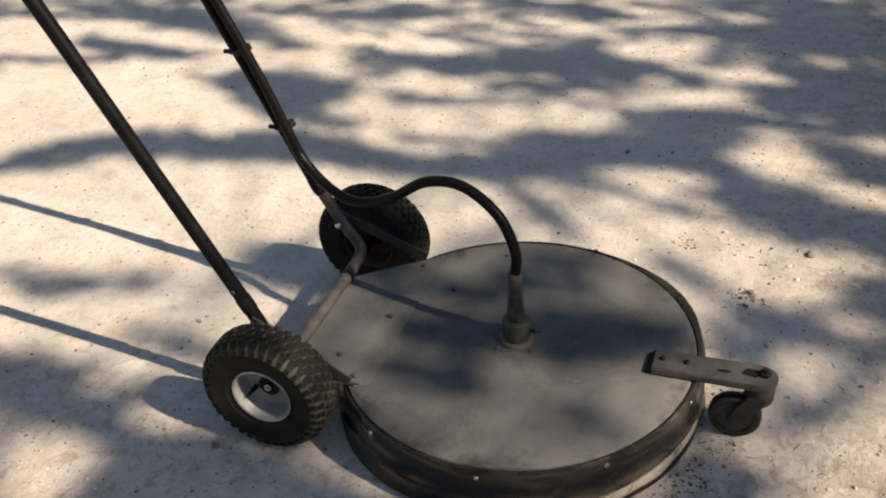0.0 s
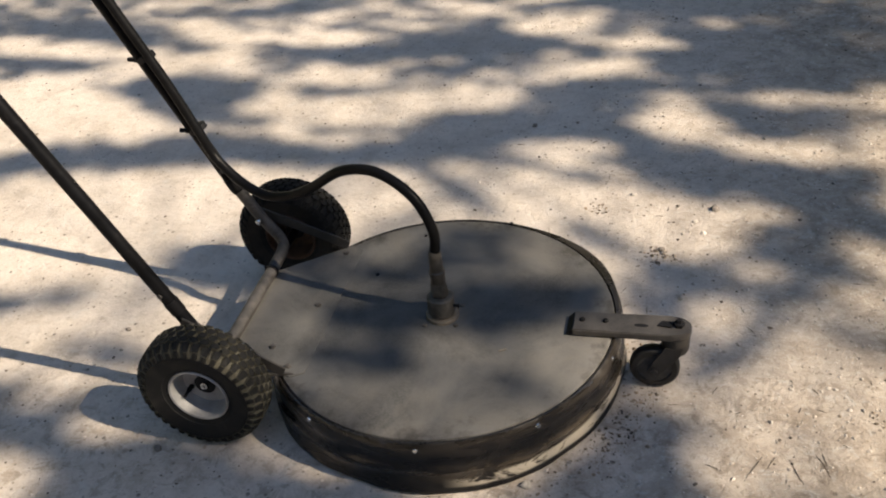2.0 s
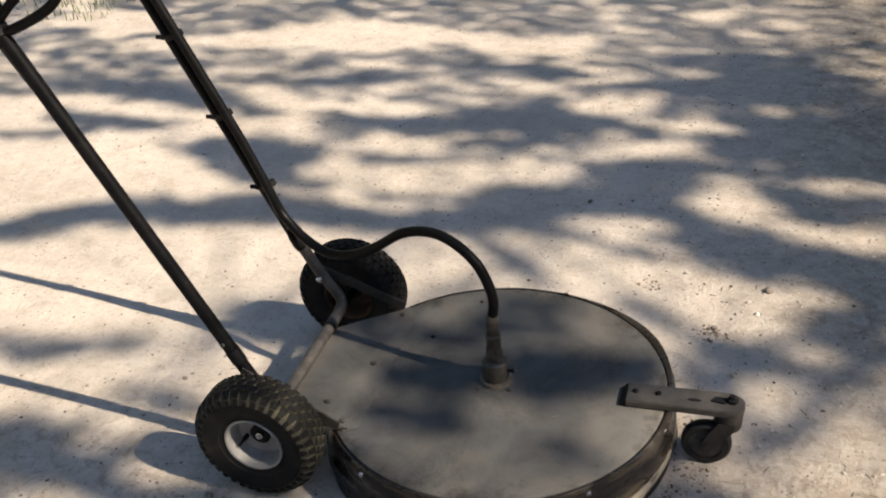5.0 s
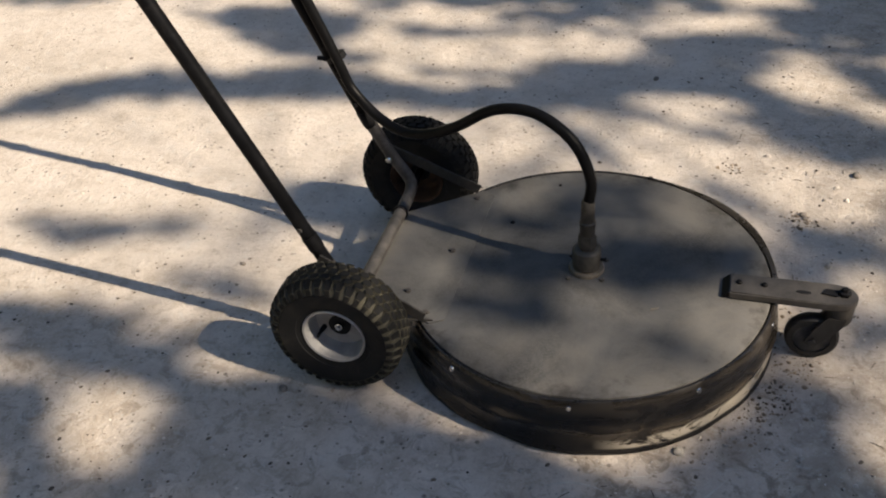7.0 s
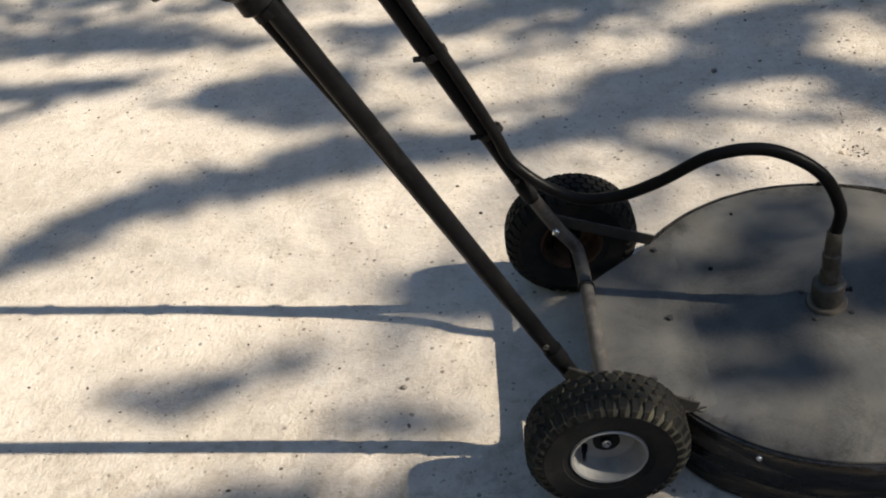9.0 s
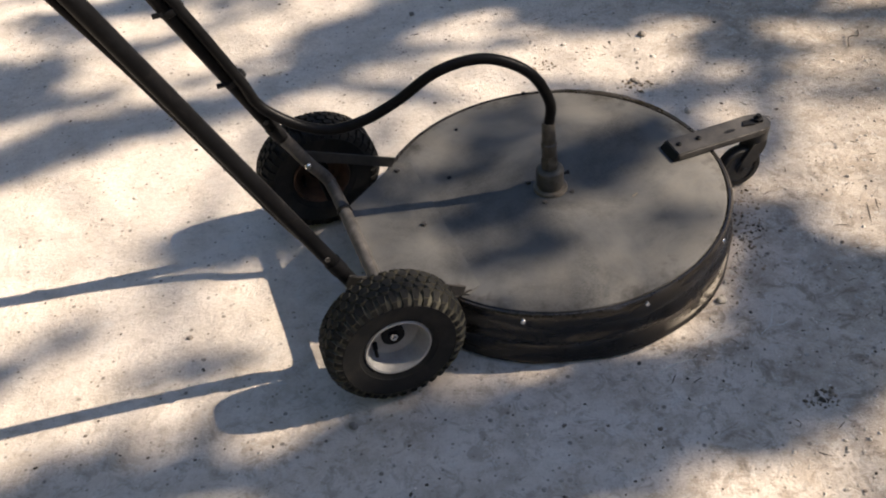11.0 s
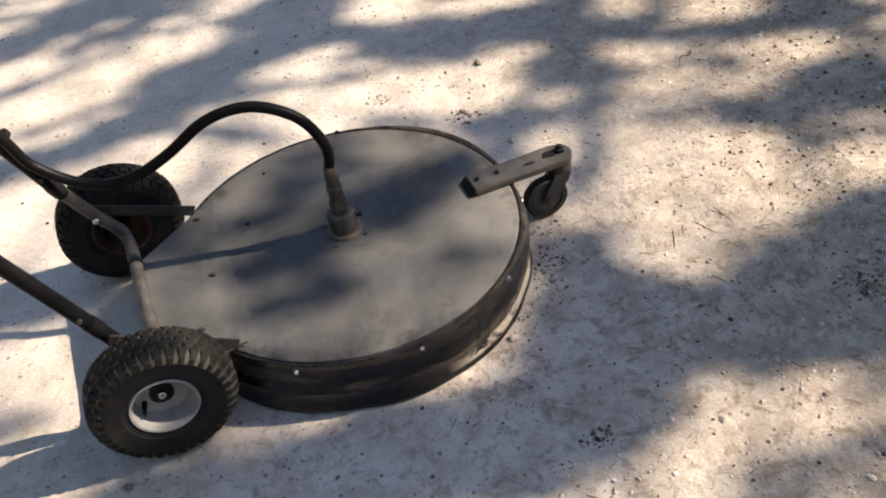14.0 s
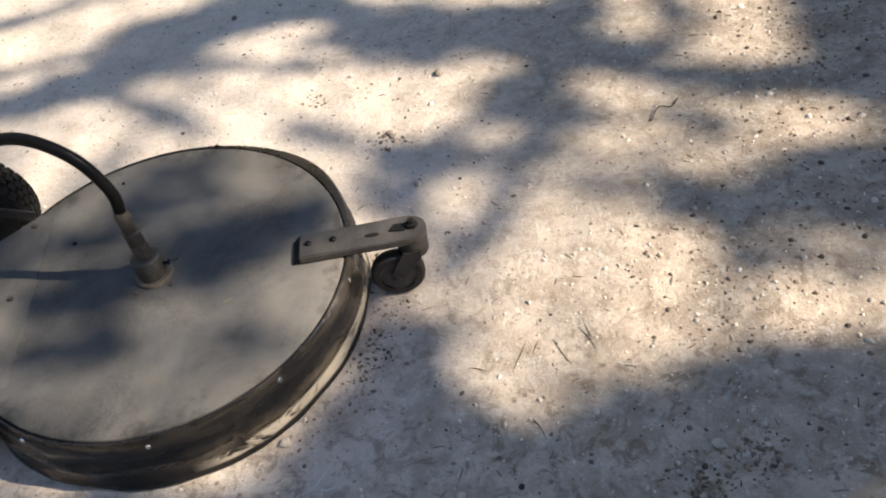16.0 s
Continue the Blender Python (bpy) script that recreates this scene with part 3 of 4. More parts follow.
def handle_at(s, z, dx=0.0, dy=0.0):
    """A point on the leaning line of one handle tube: s -1 or 1."""
    x = -0.433 - 0.427 * (z - 0.25) if s < 0 else -0.424 - 0.445 * (z - 0.25)
    y = -0.163 - 0.064 * (z - 0.25) if s < 0 else 0.160
    return Vector((x + dx, y + dy, z))


pts = [handle_at(-1, 0.2), handle_at(-1, 0.175, 0.003), (-0.373, -0.166, 0.152), (-0.363, -0.152, 0.132), (-0.36, -0.1, 0.129), (-0.36, 0, 0.129),
       (-0.36, 0.1, 0.129), (-0.362, 0.154, 0.132), (-0.369, 0.168, 0.150), handle_at(1, 0.2, 0.004, 0.004), handle_at(1, 0.29)]
frame_tube = part("axle_tube", sweep(glide(pts, 8), 0.0115, 16), M_FRAME, cleaner, "worn grey steel tube bent up at both ends")
part("clamp_band", lathe([(0.0125, -0.004), (0.0136, -0.003), (0.0136, 0.003), (0.0125, 0.004)], 20, "y", at=(-0.36, 0.083, 0.129)), M_CAP, frame_tube)
for s in (-1, 1):
    bb = part("bolt", lathe([(0.0062, -0.002), (0.0062, 0.003), (0.004, 0.005)], 12, "y"), M_ZINC, frame_tube, "pale round bolt")
    p = handle_at(s, 0.198, 0.003)
    bb.matrix_basis = pose(p.x, p.y - 0.011, p.z, 0, 0, 180)
    # brace from deck to upright
    part("brace", bar((-0.236, s * 0.189, DECK_Z + 0.0105), handle_at(s, 0.207, 0.0, s * 0.014), 0.021, 0.004, (0.4, 0, 0.9)), M_BRACE, cleaner, "dark dusty flat steel brace")
    part("axle", lathe([(0.0085, -0.045), (0.0085, 0.085)], 14, "y", at=(-0.37, s * 0.19 + 0.006, 0.1155)), M_BLACK, cleaner)

tip = [(-0.31, -0.203), (-0.222, -0.186), (-0.245, -0.181), (-0.31, -0.168)]
part("gusset", slab(tip[::-1], DECK_Z + 0.003, DECK_Z + 0.0062, 0.0), M_BRACE, cleaner, "dark steel gusset with a pointed end")


# ---- wheels ----
TYRE_R = 0.119                                  # before the squeeze below
SQUEEZE = (0.967, 0.8, 0.967)


def tyre_mesh():
    """Round tyre body; the ground between the tread blocks takes the second material."""
    prof = [(0.0545, 0.030), (0.057, 0.0365), (0.060, 0.038), (0.066, 0.0405), (0.0665, 0.0425), (0.080, 0.0455), (0.092, 0.0465), (0.0945, 0.047), (0.0955, 0.0455), (0.104, 0.0425), (0.1085, 0.036), (0.1112, 0.022), (0.1118, 0.0)]
    full = prof + [(r, -h) for r, h in reversed(prof[:-1])] + [(0.052, -0.024), (0.052, 0.024)]
    return lathe(full, 80, "y", closed=True)


def block(bm, quad, r0, r1, taper=0.86):
    """A tread block over its (angle, side) corners, from r0 up to r1."""
    cx = sum(q[0] for q in quad) / len(quad)
    cy = sum(q[1] for q in quad) / len(quad)
    low, top = [], []
    for a, h in quad:
        for ring, r, f in ((low, r0, 1.0), (top, r1, taper)):
            aa, hh = cx + (a - cx) * f, cy + (h - cy) * f
            rr = r - 3.2 * max(0.0, abs(hh) - 0.034) ** 1.25
            ring.append(bm.verts.new((rr * math.cos(aa), hh, rr * math.sin(aa))))
    n = len(quad)
    bm.faces.new(top)
    for i in range(n):
        bm.faces.new((low[i], low[(i + 1) % n], top[(i + 1) % n], top[i])).material_index = 1


def tread_mesh(N=38):
    bm = bmesh.new()
    d = 2 * math.pi / N
    for i in range(N):
        a = i * d
        # middle row of six-sided blocks
        w = d * 0.485
        block(bm, [(a + w * c, 0.0092 * e) for c, e in ((-1, 0.25), (-0.55, -1), (0.55, -1), (1, -0.25), (0.55, 1), (-0.55, 1))], 0.110, TYRE_R)
        for s in (-1, 1):
            off = 0.5 * d
            block(bm, [(a + off + w * c, s * 0.0172 + 0.0086 * e) for c, e in ((-1.05, 0), (-0.55, -1), (0.55, -1), (1.05, 0), (0.55, 1), (-0.55, 1))], 0.109, TYRE_R - 0.0005)
            # shoulder lugs, long ones and short ones in turn, running down the side
            reach = 0.0455 if i % 2 else 0.0435
            block(bm, [(a - w * 0.86, s * 0.0285), (a, s * 0.0245), (a + w * 0.86, s * 0.0285), (a + w * 0.62, s * reach), (a - w * 0.62, s * reach)], 0.107, TYRE_R - 0.0012)
    return bm


def lugs_down_side(bm, N=38):
    """Ribs where the shoulder lugs end on the sidewall."""
    d = 2 * math.pi / N
    for i in range(N):
        for s in (-1, 1):
            a, w = i * d, d * 0.27
            ring = []
            for r, h in ((0.1085, 0.0405), (0.1025, 0.0455), (0.0965, 0.0482)):
                ring.append([bm.verts.new((r * math.cos(a + k * w), s * (h + e), r * math.sin(a + k * w))) for k, e in ((-1, -0.003), (-0.8, 0.0012), (0.8, 0.0012), (1, -0.003))])
            for p, q in zip(ring, ring[1:]):
                for k in range(3):
                    bm.faces.new((p[k], p[k + 1], q[k + 1], q[k]))
    return bm


def build_wheel(y, outer, rim_mat, rim_label, groove):
    """outer: +1 or -1, the side of the dish's open face."""
    tyre = part("tyre", tyre_mesh(), M_TYRE, cleaner, "knobbly black pneumatic tyre with dusty tread")
    tyre.data.materials.append(groove)
    for f in tyre.data.polygons:
        if math.hypot(f.center.x, f.center.z) > 0.0975:
            f.material_index = 1
    tyre.matrix_basis = pose(-0.37, y, TYRE_R * SQUEEZE[0] + 0.0005, 0, 17, 0) @ Matrix.Diagonal((*SQUEEZE, 1.0))
    tread = part("tread", lugs_down_side(tread_mesh()), M_LUG, tyre, smooth=False)
    tread.data.materials.append(groove)
    o = outer
    dish = [(0.0545, o * 0.031), (0.0562, o * 0.0365), (0.0545, o * 0.0395), (0.0515, o * 0.038), (0.0500, o * 0.030), (0.0475, o * 0.004), (0.044, -o * 0.006), (0.03, -o * 0.010), (0.0195, -o * 0.009),
            (0.019, -o * 0.002), (0.0168, 0.0), (0.0125, 0.0), (0.0115, -o * 0.012), (0.0115, -o * 0.020), (0.044, -o * 0.017), (0.048, -o * 0.028), (0.052, -o * 0.036), (0.0545, -o * 0.031)]
    part("rim", lathe(dish, 56, "y", closed=True), rim_mat, tyre, rim_label)
    # black disc across the bore, put in for the shade of the recess
    lo, hi = sorted((-o * 0.019, o * 0.0012))
    part("hub", lathe([(0.0186, lo + 0.002 if o > 0 else lo), (0.0198, hi - 0.001), (0.0198, hi)] if o > 0 else [(0.0198, lo), (0.0198, lo + 0.001), (0.0186, hi)], 24, "y"), M_CAP, tyre, "black disc standing in for the shaded hub bore")
    part("axle_nut", lathe([(0.0072, 0.0), (0.0072, o * 0.007), (0.004, o * 0.008), (0.004, o * 0.012)], 6, "y"), M_ZINC, tyre, "bright steel axle nut")
    stem = [(-0.026, -o * 0.009, -0.022), (-0.028, o * 0.008, -0.024), (-0.029, o * 0.024, -0.025)]
    part("valve_stem", sweep(glide(stem, 5), [0.0045] * 5 + [0.003] * 6, 10), M_CAP, tyre)
    return tyre


build_wheel(-0.2265, -1, M_RIM, "dusty white-grey dished steel rim", M_GROOVE)
# far wheel takes darker groove colour to stand for the shade on it
build_wheel(0.242, -1, M_RUST, "rusty brown steel rim", M_LUG)

# ---- handle ----
TOP = 1.02
for s in (-1, 1):
    z0 = 0.17 if s < 0 else 0.262
    top = handle_at(s, TOP)
    line = [handle_at(s, z0), handle_at(s, 0.45), handle_at(s, 0.75), handle_at(s, 0.93), handle_at(s, TOP - 0.01, -0.01, -s * 0.01), (top.x - 0.02, s * 0.13, TOP), (top.x - 0.02, s * 0.002, TOP)]
    tube = part("handle_tube", sweep(glide(line, 8), 0.0122, 16), M_BLACK, cleaner, "scuffed black steel handle tube")
    zc = 0.232 if s < 0 else 0.28
    part("locking_collar", sweep([handle_at(s, zc - 0.012), handle_at(s, zc + 0.012)], 0.0136, 16), M_CAP, tube)
    p = handle_at(s, zc + 0.03)
    part("spring_pin", lathe([(0.0042, -0.0145), (0.0042, 0.0145)], 10, "y", at=p), M_FRAME, tube)

# ---- swivel fitting and hose ----
swivel = part("swivel", lathe([(0.022, DECK_Z + 0.006), (0.0225, DECK_Z + 0.012), (0.0245, DECK_Z + 0.014), (0.0245, DECK_Z + 0.0435), (0.0232, DECK_Z + 0.0455), (0.0195, DECK_Z + 0.047), (0.0150, DECK_Z + 0.0475)], 32), M_BRASS, cleaner, "dusty brown brass swivel fitting")
part("flange", lathe([(0.0305, DECK_Z + 0.001), (0.0305, DECK_Z + 0.0055), (0.029, DECK_Z + 0.0075), (0.02, DECK_Z + 0.0078)], 40), M_RING, swivel, "pale dusty flange ring")
part("grease_nipple", lathe([(0.003, 0.024), (0.003, 0.031), (0.0045, 0.032), (0.0045, 0.034)], 10, "x", at=(0, -0.004, DECK_Z + 0.028)), M_CAP, swivel)
part("hex_collar", lathe([(0.0150, DECK_Z + 0.049), (0.0155, DECK_Z + 0.052), (0.0155, DECK_Z + 0.072), (0.013, DECK_Z + 0.076)], 6), M_BRASS, swivel)
fb = part("flange_bolt", bolt_head(0.0048, 0.003), M_BRASS, swivel)
fb.matrix_basis = pose(0.03, -0.027, DECK_Z + 0.001)
for x, y in ((-0.026, -0.033), (0.03, 0.03), (-0.03, 0.03)):
    twin(fb, pose(x, y, DECK_Z + 0.001, 0, 0, 25))

HOSE_DIR = Vector((-0.951, 0.31, 0))
hp = [HOSE_DIR * s + Vector((0, 0, z)) for s, z in ((0.0, 0.185), (0.0, 0.215), (-0.001, 0.25), (-0.003, 0.300), (0.03, 0.360), (0.098, 0.393), (0.175, 0.379), (0.25, 0.328), (0.31, 0.296), (0.37, 0.284), (0.425, 0.302))]
hp += [handle_at(1, z, dx, dy) for z, dx, dy in ((0.345, 0.013, -0.013), (0.40, 0.017, -0.012), (0.5, 0.02, -0.007), (0.62, 0.021, -0.006), (0.75, 0.022, -0.006), (0.86, 0.024, -0.006), (0.98, 0.03, -0.01))]
hose = part("hose", sweep(glide(hp, 8), 0.0094, 16), M_HOSE, cleaner, "thick black rubber high-pressure hose")
part("ferrule", lathe([(0.0112, 0.186), (0.0132, 0.188), (0.0132, 0.206), (0.0142, 0.208), (0.0142, 0.213), (0.0124, 0.215), (0.0118, 0.226), (0.0122, 0.228), (0.0112, 0.254), (0.0096, 0.257)], 20), M_BRASS, hose, "dusty crimped hose end")
for z in (0.40, 0.545, 0.70):
    c = handle_at(1, z, 0.009)
    d = Vector((LEAN_X, 0, 1)).normalized()
    clip = part("hose_clip", sweep([c - d * 0.006, c - d * 0.005, c + d * 0.005, c + d * 0.006], [0.0190, 0.0202, 0.0202, 0.0190], 24), M_CAP, cleaner, "black band clip with screw")
    for v in clip.data.vertices:
        off = v.co - c
        v.co = c + Vector((off.x * 1.02, off.y * 0.72, off.z))
    part("clip_screw", lathe([(0.0045, 0), (0.0045, 0.012), (0.006, 0.0125), (0.006, 0.017)], 8, "x", at=(c.x - 0.031, c.y - 0.008, c.z - 0.001)), M_CAP, clip)

# ---- lance and trigger gun on the handle ----
line = [handle_at(-1, z, -dx, 0.009) for z, dx in ((0.29, 0.008), (0.36, 0.012), (0.5, 0.012), (0.66, 0.014), (0.78, 0.02), (0.86, 0.022))]
part("lance", sweep(glide(line, 6), 0.0072, 12), M_BLACK, cleaner, "thin black lance pipe along the handle")
gun = part("trigger_gun", sweep(glide([(-0.679, -0.199, 0.807), (-0.692, -0.199, 0.837), (-0.707, -0.199, 0.887), (-0.722, -0.199, 0.947), (-0.732, -0.199, 0.997)], 6), [0.015] * 3 + [0.022] * 4 + [0.03] * 8 + [0.028] * 6 + [0.018] * 4, 14), M_BLACK, cleaner, "black plastic spray gun with trigger guard")
part("trigger_guard", sweep(glide([(-0.685, -0.199, 0.832), (-0.662, -0.199, 0.832), (-0.597, -0.199, 0.859), (-0.563, -0.199, 0.885), (-0.560, -0.199, 0.917), (-0.607, -0.199, 0.962), (-0.707, -0.199, 0.972)], 8), 0.008, 10), M_BLACK, gun)
part("trigger", sweep(glide([(-0.679, -0.199, 0.845), (-0.652, -0.199, 0.869), (-0.629, -0.199, 0.889), (-0.617, -0.199, 0.927), (-0.647, -0.199, 0.957)], 6), 0.0075, 10), M_BLACK, gun)
d = Vector((-0.065, 0, -0.04)).normalized()
p = Vector((-0.712, -0.199, 0.894))
inlet = part("inlet_pipe", sweep([p, p + d * 0.05, p + d * 0.052, p + d * 0.07], [0.012, 0.012, 0.0135, 0.0135], 16), M_FRAME, gun, "grey steel hose inlet")
part("inlet_nozzle", sweep([p + d * 0.07, p + d * 0.085, p + d * 0.094], [0.009, 0.009, 0.007], 14), M_BRASS, inlet, "brass plug end")


# ---- caster ----
def arm_outline():
    pts = [(0.236, -0.0258), (0.400, -0.0258)]
    pts += [(0.411 + 0.0258 * math.sin(radians(a)), -0.0258 * math.cos(radians(a))) for a in range(10, 180, 16)]
    return pts + [(0.400, 0.0258), (0.236, 0.0258)]


ARM_TOP = DECK_Z + 0.0155
arm = part("caster_arm", slab(arm_outline(), DECK_Z + 0.0015, ARM_TOP, 0.0022), M_ARM, cleaner, "dusty grey steel caster arm with rounded end")
arm.matrix_basis = pose(0.002, -0.009, 0)
bm = bmesh.new()                                 # black wedge for the shaded open end, its face slanting
quad = [(0.2362, ARM_TOP - 0.0008), (0.2245, DECK_Z + 0.0022), (0.2362, DECK_Z + 0.0022)]
near_side, far_side = [[bm.verts.new((x, y, z)) for x, z in quad] for y in (-0.0248, 0.0248)]
bm.faces.new(near_side)
bm.faces.new(far_side[::-1])
for i in range(3):
    bm.faces.new((near_side[i], far_side[i], far_side[(i + 1) % 3], near_side[(i + 1) % 3]))
bmesh.ops.bevel(bm, geom=list(bm.edges), offset=0.0008, segments=2, affect="EDGES")
part("open_end_fill", bm, M_CAP, arm, "black wedge standing in for shade in the open arm end")
ab = part("arm_bolt", lathe([(0.0052, 0), (0.0052, 0.0022), (0.0034, 0.0038)], 12), M_BLACK, arm)
ab.matrix_basis = pose(0.251, 0.002, ARM_TOP)
twin(ab, pose(0.291, 0.002, ARM_TOP))
part("stem_nut", lathe([(0.010, 0), (0.010, 0.006), (0.006, 0.0075), (0.005, 0.013)], 6, at=(0.415, 0.002, ARM_TOP)), M_CAP, arm, "black greasy stem nut")
part("lock_tab", slab([(0.379, -0.004), (0.403, -0.008), (0.407, 0.008), (0.387, 0.010)], ARM_TOP + 0.0002, ARM_TOP + 0.0026, 0.0006), M_CAP, arm, "dark greasy lever tab")
# flat black patch drawn for the shade inside an open slot
part("slot", slab([(0.352 + 0.012 * math.cos(k), -0.004 + 0.0042 * math.sin(k)) for k in [0.52 * i for i in range(12)]], ARM_TOP - 0.001, ARM_TOP + 0.0005, 0.0), M_CAP, arm, "flat black patch standing for the shaded slot")

# swivel housing hanging under the arm's end, its two fork legs
fork = part("caster_fork", lathe([(0.012, 0.075), (0.0212, 0.0765), (0.0235, 0.082), (0.0245, 0.104), (0.0252, DECK_Z + 0.0015), (0.02, DECK_Z + 0.0018)], 32, at=(0.412, -0.009, 0)), M_BRACE, cleaner, "dark dusty steel caster housing and fork")
for s in (-1, 1):
    y = -0.017 + s * 0.0145
    bm = bmesh.new()
    prof = [(0.396, 0.095), (0.424, 0.095), (0.421, 0.080), (0.409, 0.062), (0.390, 0.040), (0.384, 0.034), (0.373, 0.033), (0.366, 0.040), (0.380, 0.070)]
    a = [bm.verts.new((x, y - 0.0018, z)) for x, z in prof]
    b = [bm.verts.new((x, y + 0.0018, z)) for x, z in prof]
    bm.faces.new(a)
    bm.faces.new(b[::-1])
    for i in range(len(prof)):
        j = (i + 1) % len(prof)
        bm.faces.new((a[i], a[j], b[j], b[i]))
    part("fork_leg", bm, M_BRACE, fork)
cw = part("caster_tyre", lathe([(0.03, -0.0115), (0.039, -0.0115), (0.0425, -0.008), (0.0435, 0.0), (0.0425, 0.008), (0.039, 0.0115), (0.03, 0.0115)], 40, "y", closed=True), M_CASTER, cleaner, "dusty black rubber caster wheel")
cw.matrix_basis = pose(0.378, -0.017, 0.0435)
part("caster_core", lathe([(0.0305, -0.0085), (0.024, -0.0055), (0.0125, -0.006), (0.011, -0.0125), (0.006, -0.013), (0.006, 0.013), (0.011, 0.0125), (0.0125, 0.006), (0.024, 0.0055), (0.0305, 0.0085)], 36, "y"), M_DISC, cw, "grey wheel core")
part("caster_axle", lathe([(0.006, -0.022), (0.006, -0.0185), (0.0042, -0.0183), (0.0042, 0.0183), (0.006, 0.0185), (0.006, 0.022)], 10, "y"), M_ARM, cw)

# marks on the deck
chip = part("paint_chip", slab([(0.118, -0.089), (0.130, -0.083), (0.131, -0.079), (0.119, -0.084)], DECK_Z + 0.0006, DECK_Z + 0.0016, 0.0), M_RING, deck, "small tan rust spot")
for x, y, r in ((-0.154, 0.11, 0.0045), (-0.09, 0.245, 0.003), (0.075, 0.3, 0.005)):
    part("rivet", lathe([(r, 0), (r * 0.9, 0.002), (r * 0.4, 0.003)], 10, at=(x, y, DECK_Z)), M_BLACK, deck)

# ---- tree beyond the view, whose crown dapples the ground ----
SPRAYS_A = [
    (-1.40, 0.61, 0.31, 0.112, 32, 0.94), (-1.12, 0.70, 0.31, 0.123, 6, 0.94), (-0.84, 0.75, 0.33, 0.134, 6, 0.94),
    (-0.56, 0.74, 0.27, 0.101, -6, 0.94), (-0.29, 0.78, 0.33, 0.101, 16, 0.94), (-0.08, 0.87, 0.25, 0.179, 12, 0.94),
    (0.18, 0.94, 0.33, 0.19, 21, 0.94), (-0.98, 0.98, 0.22, 0.101, -19, 0.76), (-1.11, 0.07, 0.21, 0.078, -2, 0.66),
    (-0.92, 0.11, 0.19, 0.067, 12, 0.66), (-0.69, -0.04, 0.17, 0.067, -2, 0.66), (-1.00, -0.20, 0.2, 0.134, -2, 0.66),
    (-0.81, -0.23, 0.23, 0.134, -14, 0.57), (-0.62, -0.22, 0.27, 0.112, -7, 0.38), (-0.39, -0.28, 0.21, 0.134, -6, 0.47),
]
SPRAYS_B = [
    (-0.24, -0.34, 0.17, 0.123, -7, 0.57), (-0.44, -0.38, 0.25, 0.19, -5, 0.94), (-0.21, -0.39, 0.29, 0.157, 3, 0.85),
    (-0.90, -0.44, 0.11, 0.09, -34, 0.85), (0.38, 0.79, 0.19, 0.067, -9, 0.57), (-1.03, 1.08, 0.29, 0.157, -2, 0.9),
    (-0.60, 1.10, 0.18, 0.067, 1, 0.85), (-0.32, 1.39, 0.5, 0.168, 2, 0.94), (-0.25, 1.25, 0.37, 0.067, 7, 0.76),
    (-1.63, 1.26, 0.42, 0.09, -4, 0.85), (-1.71, 1.53, 0.59, 0.134, -7, 0.76), (-0.76, 1.34, 0.32, 0.067, 2, 0.76),
    (0.45, 1.75, 0.37, 0.246, 21, 0.94), (0.50, 1.36, 0.25, 0.224, 25, 0.94), (0.13, 1.10, 0.26, 0.112, 24, 0.94),
]
SPRAYS_C = [
    (0.05, 1.39, 0.18, 0.056, -15, 0.66), (0.54, 0.97, 0.18, 0.134, -36, 0.85), (0.11, 0.70, 0.28, 0.067, -21, 0.43),
    (-0.17, 0.64, 0.13, 0.045, -31, 0.66), (-0.07, 0.57, 0.16, 0.039, -35, 0.66), (0.43, 0.65, 0.24, 0.112, -10, 0.57),
    (0.40, 0.27, 0.14, 0.134, 27, 0.76), (0.58, 0.42, 0.1, 0.112, -48, 0.66), (0.50, -0.39, 0.17, 0.146, -14, 0.94),
    (0.67, -0.40, 0.23, 0.19, 9, 0.94), (0.89, -0.36, 0.27, 0.19, 11, 0.94), (0.75, -0.47, 0.21, 0.179, -2, 0.94),
    (0.93, -0.40, 0.16, 0.157, 1, 0.94), (0.35, -0.19, 0.13, 0.112, -37, 0.85), (0.35, -0.32, 0.14, 0.157, -36, 0.9),
]
SPRAYS_D = [
    (0.36, -0.37, 0.27, 0.112, -15, 0.85), (0.50, 0.06, 0.09, 0.067, 45, 0.85), (0.59, 0.19, 0.19, 0.067, 56, 0.85),
    (0.69, 0.33, 0.12, 0.09, 33, 0.76), (0.24, 0.43, 0.16, 0.056, -33, 0.76), (0.47, 0.30, 0.23, 0.067, -17, 0.66),
    (0.43, 0.72, 0.34, 0.157, -27, 0.94), (0.68, 0.61, 0.27, 0.134, -37, 0.94), (0.74, 0.67, 0.14, 0.112, -21, 0.85),
    (0.91, 0.41, 0.24, 0.078, -32, 0.76), (1.23, 0.40, 0.11, 0.101, 7, 0.76), (0.90, 0.27, 0.1, 0.067, -55, 0.57),
    (0.85, 0.11, 0.18, 0.067, -29, 0.47), (0.91, 0.02, 0.21, 0.056, -2, 0.33), (1.14, 0.11, 0.12, 0.112, -45, 0.85),
]
